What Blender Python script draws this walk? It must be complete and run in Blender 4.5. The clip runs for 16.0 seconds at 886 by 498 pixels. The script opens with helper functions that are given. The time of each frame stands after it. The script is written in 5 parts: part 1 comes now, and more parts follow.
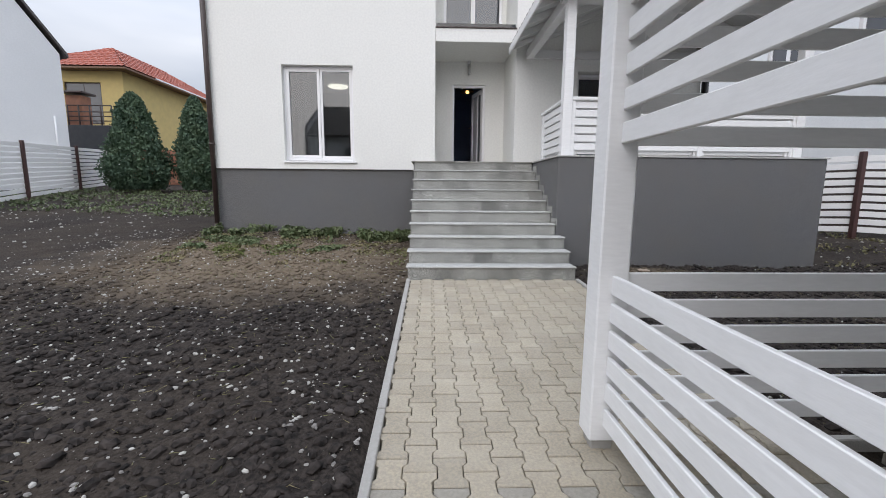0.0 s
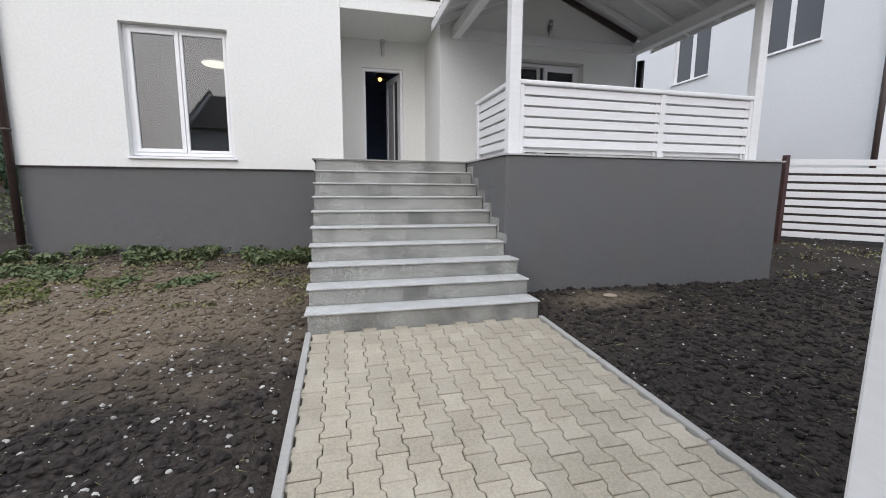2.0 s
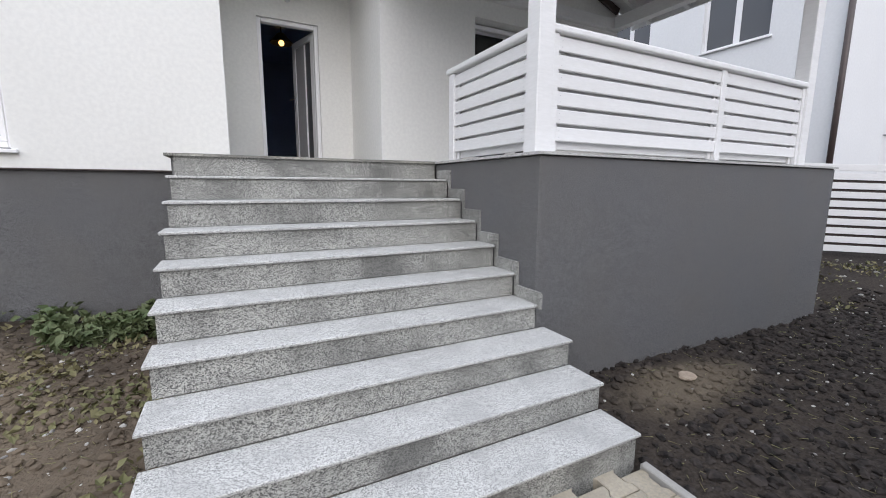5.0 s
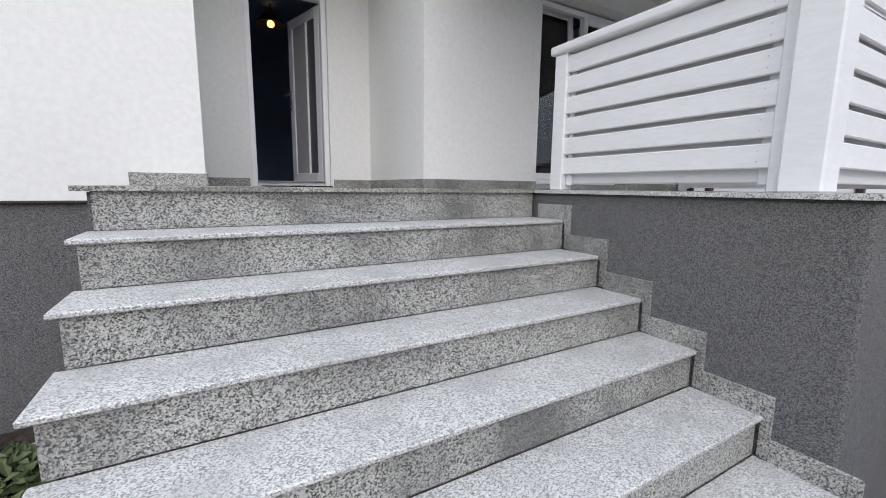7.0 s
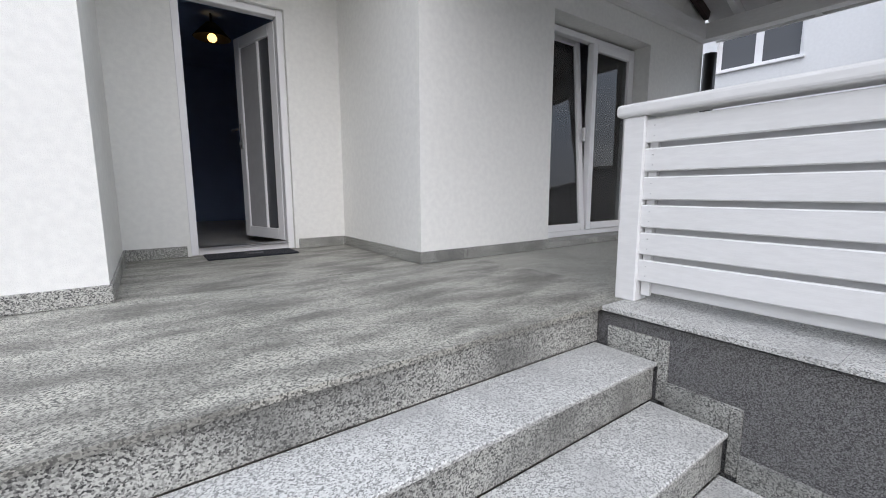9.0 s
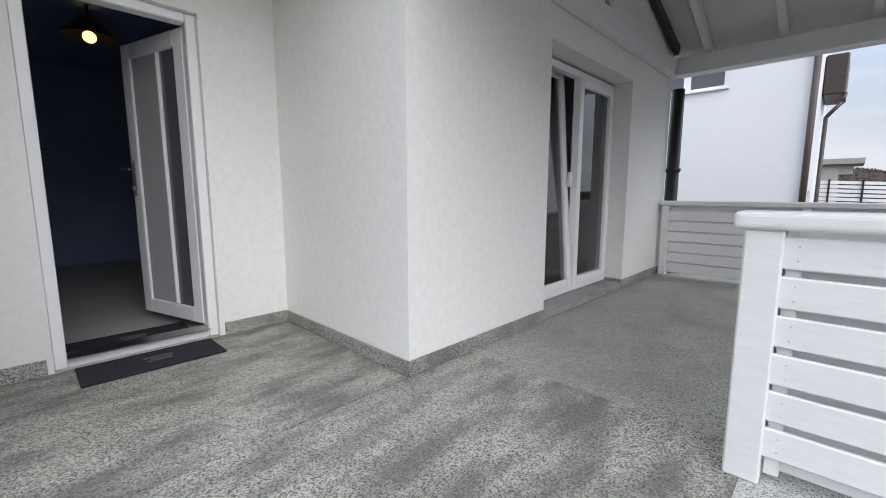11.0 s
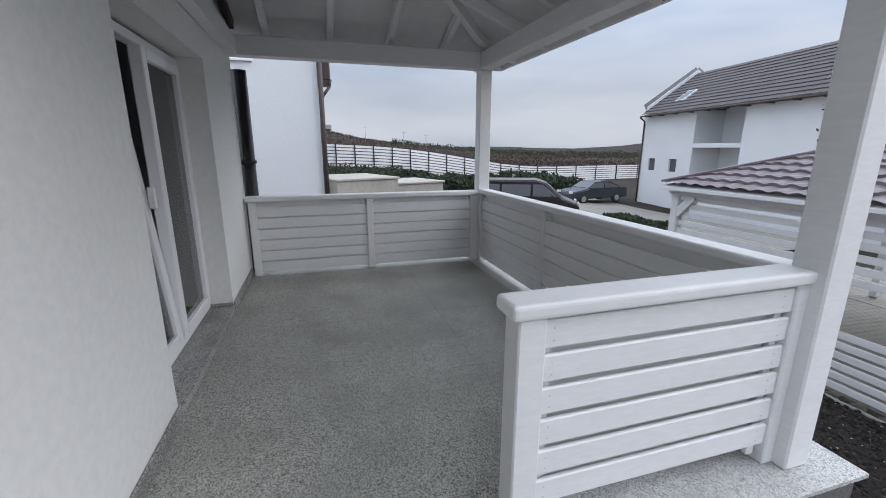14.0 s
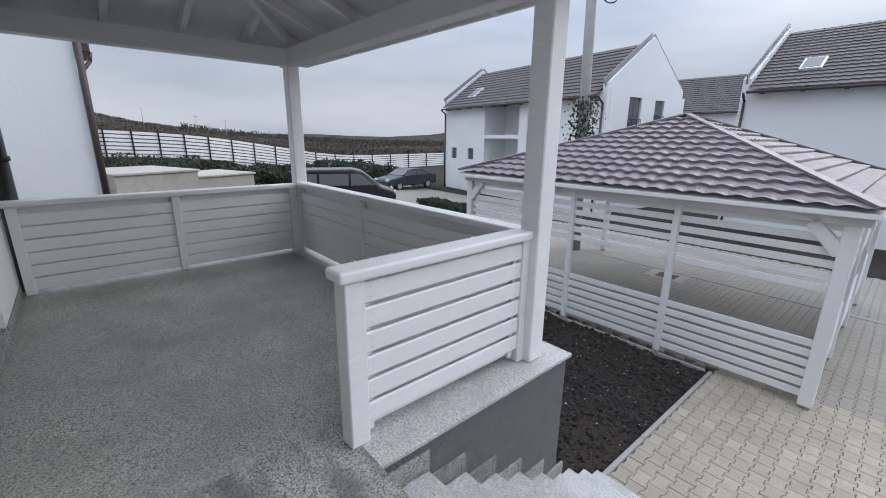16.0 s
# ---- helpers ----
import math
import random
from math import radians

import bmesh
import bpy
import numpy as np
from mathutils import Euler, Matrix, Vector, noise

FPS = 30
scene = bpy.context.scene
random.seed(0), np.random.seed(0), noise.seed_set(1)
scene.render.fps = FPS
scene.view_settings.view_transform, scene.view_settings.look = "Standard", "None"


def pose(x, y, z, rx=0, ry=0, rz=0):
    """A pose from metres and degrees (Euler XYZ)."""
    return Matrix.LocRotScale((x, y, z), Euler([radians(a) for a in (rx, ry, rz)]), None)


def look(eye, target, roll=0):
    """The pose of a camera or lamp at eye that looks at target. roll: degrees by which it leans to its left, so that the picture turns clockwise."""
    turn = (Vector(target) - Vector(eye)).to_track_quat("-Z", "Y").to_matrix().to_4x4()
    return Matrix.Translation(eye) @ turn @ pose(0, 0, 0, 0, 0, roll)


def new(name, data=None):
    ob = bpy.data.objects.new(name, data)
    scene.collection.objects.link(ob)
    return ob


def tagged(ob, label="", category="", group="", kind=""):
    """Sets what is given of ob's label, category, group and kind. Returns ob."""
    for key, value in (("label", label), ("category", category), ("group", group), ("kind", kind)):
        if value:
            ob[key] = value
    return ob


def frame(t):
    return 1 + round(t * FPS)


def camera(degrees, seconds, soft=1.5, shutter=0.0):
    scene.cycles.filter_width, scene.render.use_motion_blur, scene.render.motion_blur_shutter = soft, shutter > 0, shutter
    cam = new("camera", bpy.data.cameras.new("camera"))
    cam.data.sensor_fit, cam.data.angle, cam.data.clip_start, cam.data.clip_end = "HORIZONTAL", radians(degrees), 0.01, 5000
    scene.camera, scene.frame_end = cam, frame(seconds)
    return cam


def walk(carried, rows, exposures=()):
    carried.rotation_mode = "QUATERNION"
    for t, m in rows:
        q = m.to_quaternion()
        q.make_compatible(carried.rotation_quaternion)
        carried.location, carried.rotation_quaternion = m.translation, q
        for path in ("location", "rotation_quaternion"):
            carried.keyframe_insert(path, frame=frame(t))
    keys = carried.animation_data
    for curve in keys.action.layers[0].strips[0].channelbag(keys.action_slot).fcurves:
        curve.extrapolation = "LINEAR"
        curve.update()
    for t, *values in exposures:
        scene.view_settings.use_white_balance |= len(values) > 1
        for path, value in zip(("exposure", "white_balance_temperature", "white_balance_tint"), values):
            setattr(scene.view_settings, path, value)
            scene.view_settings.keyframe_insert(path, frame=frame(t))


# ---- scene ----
cam = camera(94.2, 16.0, soft=0.95)
ROWS = [      # seconds, place, turn to the left, tilt up, lean
    (0.0, 0.015, -0.014, 1.164, -1.74, -8.09, 0.45),
    (0.5, -0.036, 0.378, 1.178, -3.92, -8.21, 0.44),
    (1.0, -0.034, 0.807, 1.207, -6.62, -8.16, 0.4),
    (1.5, -0.025, 1.242, 1.233, -10.06, -8.05, 0.45),
    (2.0, 0.035, 1.62, 1.258, -13.86, -8.03, 0.32),
    (2.5, 0.081, 1.946, 1.301, -17.85, -7.93, 0.2),
    (3.0, 0.08, 2.31, 1.319, -21.59, -8.14, 0.11),
    (5.5, 0.098, 4.427, 1.487, -27.01, -8.79, 0.38),
    (6.0, 0.089, 4.854, 1.472, -26.57, -8.41, 0.11),
    (6.5, 0.072, 5.293, 1.515, -27.4, -8.2, 0.17),
    (7.0, 0.084, 5.708, 1.7, -29.96, -8.43, 0.61),
    (7.5, 0.11, 6.015, 1.843, -31.28, -7.72, 0.56),
    (8.0, 0.17, 6.235, 1.989, -32.85, -7.9, 0.15),
    (10.5, 0.401, 7.289, 2.492, -41.9, -7.58, 0.07),
    (11.0, 0.464, 7.511, 2.632, -45.97, -7.69, 0.01),
    (11.5, 0.531, 7.687, 2.732, -52.26, -7.88, -0.25),
    (12.0, 0.687, 7.776, 2.822, -61.03, -8.89, -0.35),
    (12.5, 0.856, 7.919, 2.894, -72.85, -10.15, -0.3),
    (13.0, 0.933, 8.107, 2.997, -85.2, -11.55, -0.25),
    (13.5, 1.001, 8.205, 3.028, -96.79, -12.75, 0.17),
    (14.0, 0.987, 8.29, 3.038, -106.77, -13.72, 0.07),
    (14.5, 0.814, 8.368, 3.052, -115.79, -14.42, 0.28),
    (15.0, 0.647, 8.402, 3.101, -123.27, -15.16, 0.41),
    (15.5, 0.543, 8.457, 3.117, -129.0, -15.39, 0.53),
    (16.0, 0.562, 8.491, 3.12, -131.55, -15.13, 0.71),
]
walk(cam, [(t, pose(x, y, z, 0, 0, yaw) @ pose(0, 0, 0, 90 + pitch) @ pose(0, 0, 0, 0, 0, roll)) for t, x, y, z, yaw, pitch, roll in ROWS],
     exposures=[(0, 0.30, 6750, 14), (3, 0.40, 6800, 14), (5.5, 0.43, 6700, 15), (8, 0.46, 6650, 15), (10.5, 0.68, 6650, 14), (12, 0.62, 6600, 14), (12.5, 0.47, 6550, 14), (13, 0.38, 6450, 14), (14.5, 0.32, 6420, 14), (16, 0.27, 6400, 14)])

# ---- light ----
world = bpy.data.worlds.new("overcast_sky")
scene.world = world
world.use_nodes = True
wn, wl = world.node_tree.nodes, world.node_tree.links
wn.clear()
w_out = wn.new("ShaderNodeOutputWorld")
w_bg = wn.new("ShaderNodeBackground")
w_bg.inputs["Strength"].default_value = 0.1
w_sky = wn.new("ShaderNodeTexSky")
w_sky.sky_type, w_sky.sun_disc = "NISHITA", False
w_sky.sun_elevation, w_sky.sun_rotation = radians(28), radians(201)
w_tc = wn.new("ShaderNodeTexCoord")
w_sep = wn.new("ShaderNodeSeparateXYZ")
w_map = wn.new("ShaderNodeMapping")
w_map.inputs["Scale"].default_value = (1.0, 1.0, 4.0)
w_noise = wn.new("ShaderNodeTexNoise")
w_noise.inputs["Scale"].default_value = 1.7
w_noise.inputs["Detail"].default_value = 4.0
w_noise.inputs["Roughness"].default_value = 0.45
w_cloud = wn.new("ShaderNodeValToRGB")
w_cloud.color_ramp.elements[0].position, w_cloud.color_ramp.elements[1].position = 0.35, 0.7
w_cloud.color_ramp.elements[0].color = (2.9, 3.45, 4.25, 1)
w_cloud.color_ramp.elements[1].color = (4.9, 5.3, 5.8, 1)
w_grad = wn.new("ShaderNodeMapRange")          # an overcast sky is about four times brighter overhead
w_grad.inputs["From Min"].default_value, w_grad.inputs["From Max"].default_value = 0.12, 1.0
w_grad.inputs["To Min"].default_value, w_grad.inputs["To Max"].default_value = 1.0, 4.3
w_mul = wn.new("ShaderNodeVectorMath")
w_mul.operation = "MULTIPLY"
w_mix = wn.new("ShaderNodeMix")
w_mix.data_type = "RGBA"
w_mix.inputs["Factor"].default_value = 0.93
wl.new(w_tc.outputs["Generated"], w_sep.inputs[0])
wl.new(w_tc.outputs["Generated"], w_map.inputs["Vector"])
wl.new(w_map.outputs[0], w_noise.inputs["Vector"])
wl.new(w_noise.outputs["Fac"], w_cloud.inputs["Fac"])
wl.new(w_sep.outputs["Z"], w_grad.inputs["Value"])
wl.new(w_cloud.outputs["Color"], w_mul.inputs[0])
wl.new(w_grad.outputs[0], w_mul.inputs[1])
wl.new(w_sky.outputs["Color"], w_mix.inputs["A"])
wl.new(w_mul.outputs[0], w_mix.inputs["B"])
wl.new(w_mix.outputs["Result"], w_bg.inputs["Color"])
wl.new(w_bg.outputs[0], w_out.inputs[0])

sun_data = bpy.data.lights.new("sun", "SUN")
sun_data.energy, sun_data.angle, sun_data.color = 1.15, radians(60), (1.0, 0.97, 0.93)
sun = new("sun", sun_data)
sun.matrix_basis = look((-6.2, -15.8, 9), (0, 0, 0))


# ---- materials ----
def material(name, base, rough=0.6, metal=0.0, second=None, scale=8.0, third=None, scale2=1.0, bump=0.0, bump_scale=60.0,
             low=0.35, high=0.65, spread=0.0, wear=0.5, stretch=(1, 1, 1), rough2=None, spec=0.5, stain=(0.42, 0.75), crystal=False):
    """Base colour mixed with a second by fine grain, with a third by broad stains; spread varies pieces by object."""
    m = bpy.data.materials.new(name)
    m.use_nodes = True
    n, l = m.node_tree.nodes, m.node_tree.links
    b = n["Principled BSDF"]
    b.inputs["Base Color"].default_value = (*base, 1)
    b.inputs["Roughness"].default_value, b.inputs["Metallic"].default_value = rough, metal
    b.inputs["Specular IOR Level"].default_value = spec
    tc = n.new("ShaderNodeNewGeometry")
    mp = n.new("ShaderNodeMapping")
    mp.inputs["Scale"].default_value = stretch
    l.new(tc.outputs["Position"], mp.inputs["Vector"])
    colour = None

    def ramp(sc, lo, hi, detail=3.0):
        t = n.new("ShaderNodeTexNoise")
        t.inputs["Scale"].default_value, t.inputs["Detail"].default_value = sc, detail
        l.new(mp.outputs[0], t.inputs["Vector"])
        r = n.new("ShaderNodeMapRange")
        r.inputs["From Min"].default_value, r.inputs["From Max"].default_value = lo, hi
        l.new(t.outputs["Fac"], r.inputs["Value"])
        return r.outputs[0]

    def mixed(a, col, fac):
        x = n.new("ShaderNodeMix")
        x.data_type = "RGBA"
        l.new(fac, x.inputs["Factor"])
        if a is None:
            x.inputs["A"].default_value = (*base, 1)
        else:
            l.new(a, x.inputs["A"])
        x.inputs["B"].default_value = (*col, 1)
        return x.outputs["Result"]

    if second:
        if crystal:
            cells = n.new("ShaderNodeTexVoronoi")
            cells.inputs["Scale"].default_value = scale
            l.new(tc.outputs["Position"], cells.inputs["Vector"])
            grey = n.new("ShaderNodeSeparateColor")
            l.new(cells.outputs["Color"], grey.inputs[0])
            cut = n.new("ShaderNodeMapRange")
            cut.inputs["From Min"].default_value, cut.inputs["From Max"].default_value = low, high
            l.new(grey.outputs[0], cut.inputs["Value"])
            colour = mixed(colour, second, cut.outputs[0])
        else:
            colour = mixed(colour, second, ramp(scale, low, high))
    if third:
        r = ramp(scale2, *stain, 5.0)
        k = n.new("ShaderNodeMath")
        k.operation = "MULTIPLY"
        k.inputs[1].default_value = wear
        l.new(r, k.inputs[0])
        colour = mixed(colour, third, k.outputs[0])
        if rough2 is not None:
            rr = n.new("ShaderNodeMapRange")
            rr.inputs["To Min"].default_value, rr.inputs["To Max"].default_value = rough, rough2
            l.new(r, rr.inputs["Value"])
            l.new(rr.outputs[0], b.inputs["Roughness"])
    if spread:
        oi = n.new("ShaderNodeObjectInfo")
        mr = n.new("ShaderNodeMapRange")
        mr.inputs["To Min"].default_value, mr.inputs["To Max"].default_value = 1 - spread, 1 + spread
        l.new(oi.outputs["Random"], mr.inputs["Value"])
        h = n.new("ShaderNodeHueSaturation")
        if colour is None:
            h.inputs["Color"].default_value = (*base, 1)
        else:
            l.new(colour, h.inputs["Color"])
        l.new(mr.outputs[0], h.inputs["Value"])
        colour = h.outputs["Color"]
    if colour is not None:
        l.new(colour, b.inputs["Base Color"])
    if bump:
        bp = n.new("ShaderNodeBump")
        bp.inputs["Strength"].default_value, bp.inputs["Distance"].default_value = bump, 0.01
        l.new(ramp(bump_scale, 0.2, 0.8), bp.inputs["Height"])
        l.new(bp.outputs[0], b.inputs["Normal"])
    return m


def glass_material(name, tint, gloss=1.0):
    m = bpy.data.materials.new(name)
    m.use_nodes = True
    n, l = m.node_tree.nodes, m.node_tree.links
    n.clear()
    out = n.new("ShaderNodeOutputMaterial")
    tr, gl, mx, fr = n.new("ShaderNodeBsdfTransparent"), n.new("ShaderNodeBsdfGlossy"), n.new("ShaderNodeMixShader"), n.new("ShaderNodeFresnel")
    tr.inputs["Color"].default_value = (*tint, 1)
    gl.inputs["Roughness"].default_value = 0.02
    gl.inputs["Color"].default_value = (gloss, gloss, gloss, 1)
    fr.inputs["IOR"].default_value = 1.75
    l.new(fr.outputs[0], mx.inputs[0]), l.new(tr.outputs[0], mx.inputs[1]), l.new(gl.outputs[0], mx.inputs[2])
    l.new(mx.outputs[0], out.inputs[0])
    return m


def glow_material(name, colour, strength):
    m = bpy.data.materials.new(name)
    m.use_nodes = True
    b = m.node_tree.nodes["Principled BSDF"]
    b.inputs["Emission Color"].default_value = (*colour, 1)
    b.inputs["Emission Strength"].default_value = strength
    return m


PLASTER = material("white_plaster", (0.82, 0.82, 0.79), 0.85, second=(0.77, 0.77, 0.745), scale=25, third=(0.72, 0.72, 0.69), scale2=0.9, bump=0.25, bump_scale=220, wear=0.2)
PLASTER_COOL = material("neighbour_plaster", (0.78, 0.79, 0.80), 0.85, second=(0.75, 0.76, 0.77), scale=20, third=(0.66, 0.67, 0.68), scale2=0.5, bump=0.2, bump_scale=150, wear=0.35)
PLINTH = material("grey_mosaic_plaster", (0.232, 0.236, 0.236), 0.75, second=(0.035, 0.032, 0.036), scale=320, third=(0.14, 0.132, 0.118), scale2=1.3, bump=0.5, bump_scale=260, low=0.05, high=0.9, wear=0.45, crystal=True)
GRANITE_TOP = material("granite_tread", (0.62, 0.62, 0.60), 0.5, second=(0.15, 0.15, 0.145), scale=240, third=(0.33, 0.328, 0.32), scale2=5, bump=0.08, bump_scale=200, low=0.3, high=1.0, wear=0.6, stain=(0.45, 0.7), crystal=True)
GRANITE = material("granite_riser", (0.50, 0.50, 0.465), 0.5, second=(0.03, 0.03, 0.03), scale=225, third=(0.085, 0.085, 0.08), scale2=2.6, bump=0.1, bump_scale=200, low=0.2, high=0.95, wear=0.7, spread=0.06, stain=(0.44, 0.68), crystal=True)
FLOOR = material("landing_granite_floor", (0.52, 0.51, 0.455), 0.5, second=(0.05, 0.05, 0.045), scale=210, third=(0.095, 0.093, 0.084), scale2=4.8, bump=0.1, bump_scale=180, low=0.2, high=0.95, wear=0.72, rough2=0.62, stretch=(0.55, 1.5, 1), stain=(0.40, 0.66), crystal=True)
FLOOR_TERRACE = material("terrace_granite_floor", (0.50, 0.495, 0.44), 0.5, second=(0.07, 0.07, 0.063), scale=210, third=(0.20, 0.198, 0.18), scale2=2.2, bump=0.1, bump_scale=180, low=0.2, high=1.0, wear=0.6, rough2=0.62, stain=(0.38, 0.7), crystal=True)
WHITE_WOOD = material("white_painted_wood", (0.79, 0.79, 0.79), 0.45, second=(0.75, 0.75, 0.75), scale=14, third=(0.70, 0.70, 0.69), scale2=3, bump=0.04, bump_scale=40, wear=0.4, spread=0.02, stretch=(1, 1, 5))
CEIL_BOARD = material("white_ceiling_boards", (0.70, 0.70, 0.70), 0.6, second=(0.65, 0.65, 0.65), scale=10, third=(0.50, 0.51, 0.52), scale2=1.5, wear=0.5)
PVC = material("white_pvc", (0.82, 0.82, 0.83), 0.3)
DOOR_PANEL = material("grey_door_panel", (0.45, 0.45, 0.46), 0.4, second=(0.42, 0.42, 0.43), scale=15)
BROWN = material("brown_metal", (0.045, 0.03, 0.027), 0.4, second=(0.06, 0.04, 0.036), scale=10)
BROWN_POST = material("brown_fence_post", (0.07, 0.028, 0.026), 0.5, second=(0.05, 0.022, 0.02), scale=12)
BLACK = material("black_plastic", (0.012, 0.012, 0.013), 0.45)
STEEL = material("brushed_steel", (0.55, 0.55, 0.56), 0.3, 1.0)
PAVER = material("sand_concrete_paver", (0.378, 0.326, 0.242), 0.68, second=(0.28, 0.25, 0.20), scale=70, third=(0.43, 0.39, 0.32), scale2=3.5, bump=0.3, bump_scale=160, spread=0.09, wear=0.55, spec=0.6)
PAVER_FAR = material("grey_concrete_paver", (0.285, 0.265, 0.225), 0.66, second=(0.23, 0.213, 0.18), scale=60, third=(0.34, 0.315, 0.27), scale2=0.8, bump=0.3, bump_scale=160, wear=0.7, spec=0.6)
KERB = material("kerb_concrete", (0.35, 0.34, 0.32), 0.85, second=(0.32, 0.31, 0.29), scale=50, third=(0.25, 0.24, 0.22), scale2=4, bump=0.3, bump_scale=120)
CONCRETE = material("pale_concrete", (0.45, 0.42, 0.37), 0.85, second=(0.38, 0.36, 0.32), scale=6, third=(0.30, 0.28, 0.25), scale2=0.6, bump=0.2, wear=0.6)
SOIL = material("dark_soil", (0.016, 0.0135, 0.0125), 0.95, second=(0.046, 0.038, 0.033), scale=38, third=(0.085, 0.066, 0.048), scale2=0.42, bump=1.0, bump_scale=50, wear=0.5, spec=0.15)
STONE = material("pale_pebbles", (0.46, 0.45, 0.42), 0.8, second=(0.20, 0.19, 0.18), scale=9, low=0.42, high=0.58, spec=0.2)
STONE_FLAT = material("buff_stone", (0.36, 0.29, 0.22), 0.85, second=(0.28, 0.22, 0.17), scale=30, bump=0.3)
CLOD = material("soil_clods", (0.014, 0.0125, 0.012), 0.95, second=(0.05, 0.042, 0.038), scale=16, spec=0.15)
LEAF = material("weed_leaves", (0.07, 0.105, 0.04), 0.7, second=(0.12, 0.14, 0.065), scale=5)
MOSS = material("moss_green", (0.13, 0.15, 0.04), 0.85, second=(0.09, 0.11, 0.035), scale=6)
DRY = material("dry_grass", (0.20, 0.17, 0.09), 0.85, second=(0.11, 0.12, 0.05), scale=3)
THUJA = material("thuja_foliage", (0.042, 0.082, 0.05), 0.7, second=(0.07, 0.115, 0.06), scale=2)
HEDGE = material("hedge_foliage", (0.018, 0.03, 0.016), 0.75, second=(0.045, 0.06, 0.028), scale=1.2)
SCRUB = material("brown_scrub", (0.055, 0.04, 0.033), 0.9, second=(0.09, 0.065, 0.045), scale=0.3)
BARK = material("grey_bark", (0.16, 0.13, 0.10), 0.9, second=(0.10, 0.08, 0.06), scale=12, bump=0.5)
ROOF_PURPLE = material("mauve_metal_tile", (0.19, 0.165, 0.174), 0.36, 0.1, second=(0.145, 0.115, 0.125), scale=6, third=(0.21, 0.18, 0.19), scale2=0.8, wear=0.4)
ROOF_GREY = material("dark_concrete_tile", (0.085, 0.073, 0.073), 0.6, second=(0.065, 0.056, 0.056), scale=4, third=(0.11, 0.10, 0.10), scale2=0.5)
VERGE = material("grey_verge_sheet", (0.26, 0.25, 0.26), 0.5, second=(0.22, 0.21, 0.22), scale=3)
LOT = material("worn_lot_concrete", (0.27, 0.25, 0.215), 0.9, second=(0.22, 0.205, 0.18), scale=4, third=(0.33, 0.31, 0.27), scale2=0.5, bump=0.2)
ROOF_RED = material("red_clay_tile", (0.38, 0.10, 0.06), 0.7, second=(0.30, 0.075, 0.05), scale=3, third=(0.22, 0.07, 0.05), scale2=0.5)
YELLOW = material("yellow_plaster", (0.62, 0.48, 0.20), 0.85, second=(0.57, 0.44, 0.19), scale=3)
BRICK = material("orange_block_wall", (0.33, 0.15, 0.09), 0.85, second=(0.25, 0.12, 0.08), scale=4)
DARK_WALL = material("dark_render_wall", (0.05, 0.052, 0.058), 0.8, second=(0.06, 0.062, 0.066), scale=4)
ROOM = material("interior_paint", (0.30, 0.42, 0.62), 0.8, second=(0.27, 0.38, 0.57), scale=3)
ROOM_LIGHT = material("living_room_paint", (0.30, 0.31, 0.33), 0.8, second=(0.28, 0.29, 0.31), scale=3)
TILE_IN = material("hall_floor_tile", (0.45, 0.44, 0.42), 0.35, second=(0.40, 0.39, 0.37), scale=5)
WOOD = material("stair_wood", (0.20, 0.10, 0.055), 0.45, second=(0.14, 0.07, 0.04), scale=12, stretch=(6, 1, 1))
MAT_CLOTH = material("navy_doormat", (0.012, 0.014, 0.020), 0.95, second=(0.02, 0.022, 0.03), scale=180, bump=0.6, bump_scale=200)
SHEER = material("sheer_fabric", (0.34, 0.34, 0.34), 0.9, second=(0.30, 0.30, 0.30), scale=90)
MAT_MARK = material("grey_mat_print", (0.12, 0.12, 0.13), 0.9)


def add_patch(mat, centre, radius, colour, amount):
    """A patch of paler dried earth with a ragged edge."""
    n, l = mat.node_tree.nodes, mat.node_tree.links
    b = n["Principled BSDF"]
    before = b.inputs["Base Color"].links[0].from_socket
    g = n.new("ShaderNodeNewGeometry")
    d = n.new("ShaderNodeVectorMath")
    d.operation = "SUBTRACT"
    d.inputs[1].default_value = centre
    s = n.new("ShaderNodeVectorMath")
    s.operation = "MULTIPLY"
    s.inputs[1].default_value = (1 / radius[0], 1 / radius[1], 0)
    ln = n.new("ShaderNodeVectorMath")
    ln.operation = "LENGTH"
    t = n.new("ShaderNodeTexNoise")
    t.inputs["Scale"].default_value, t.inputs["Detail"].default_value = 1.6, 6.0
    ad = n.new("ShaderNodeMath")
    ad.operation = "ADD"
    r = n.new("ShaderNodeMapRange")
    r.inputs["From Min"].default_value, r.inputs["From Max"].default_value = 1.7, 1.0
    r.inputs["To Max"].default_value = amount
    x = n.new("ShaderNodeMix")
    x.data_type = "RGBA"
    x.inputs["B"].default_value = (*colour, 1)
    l.new(g.outputs["Position"], d.inputs[0]), l.new(d.outputs[0], s.inputs[0]), l.new(s.outputs[0], ln.inputs[0])
    l.new(g.outputs["Position"], t.inputs["Vector"])
    l.new(ln.outputs["Value"], ad.inputs[0]), l.new(t.outputs["Fac"], ad.inputs[1]), l.new(ad.outputs[0], r.inputs["Value"])
    l.new(r.outputs[0], x.inputs["Factor"]), l.new(before, x.inputs["A"]), l.new(x.outputs["Result"], b.inputs["Base Color"])


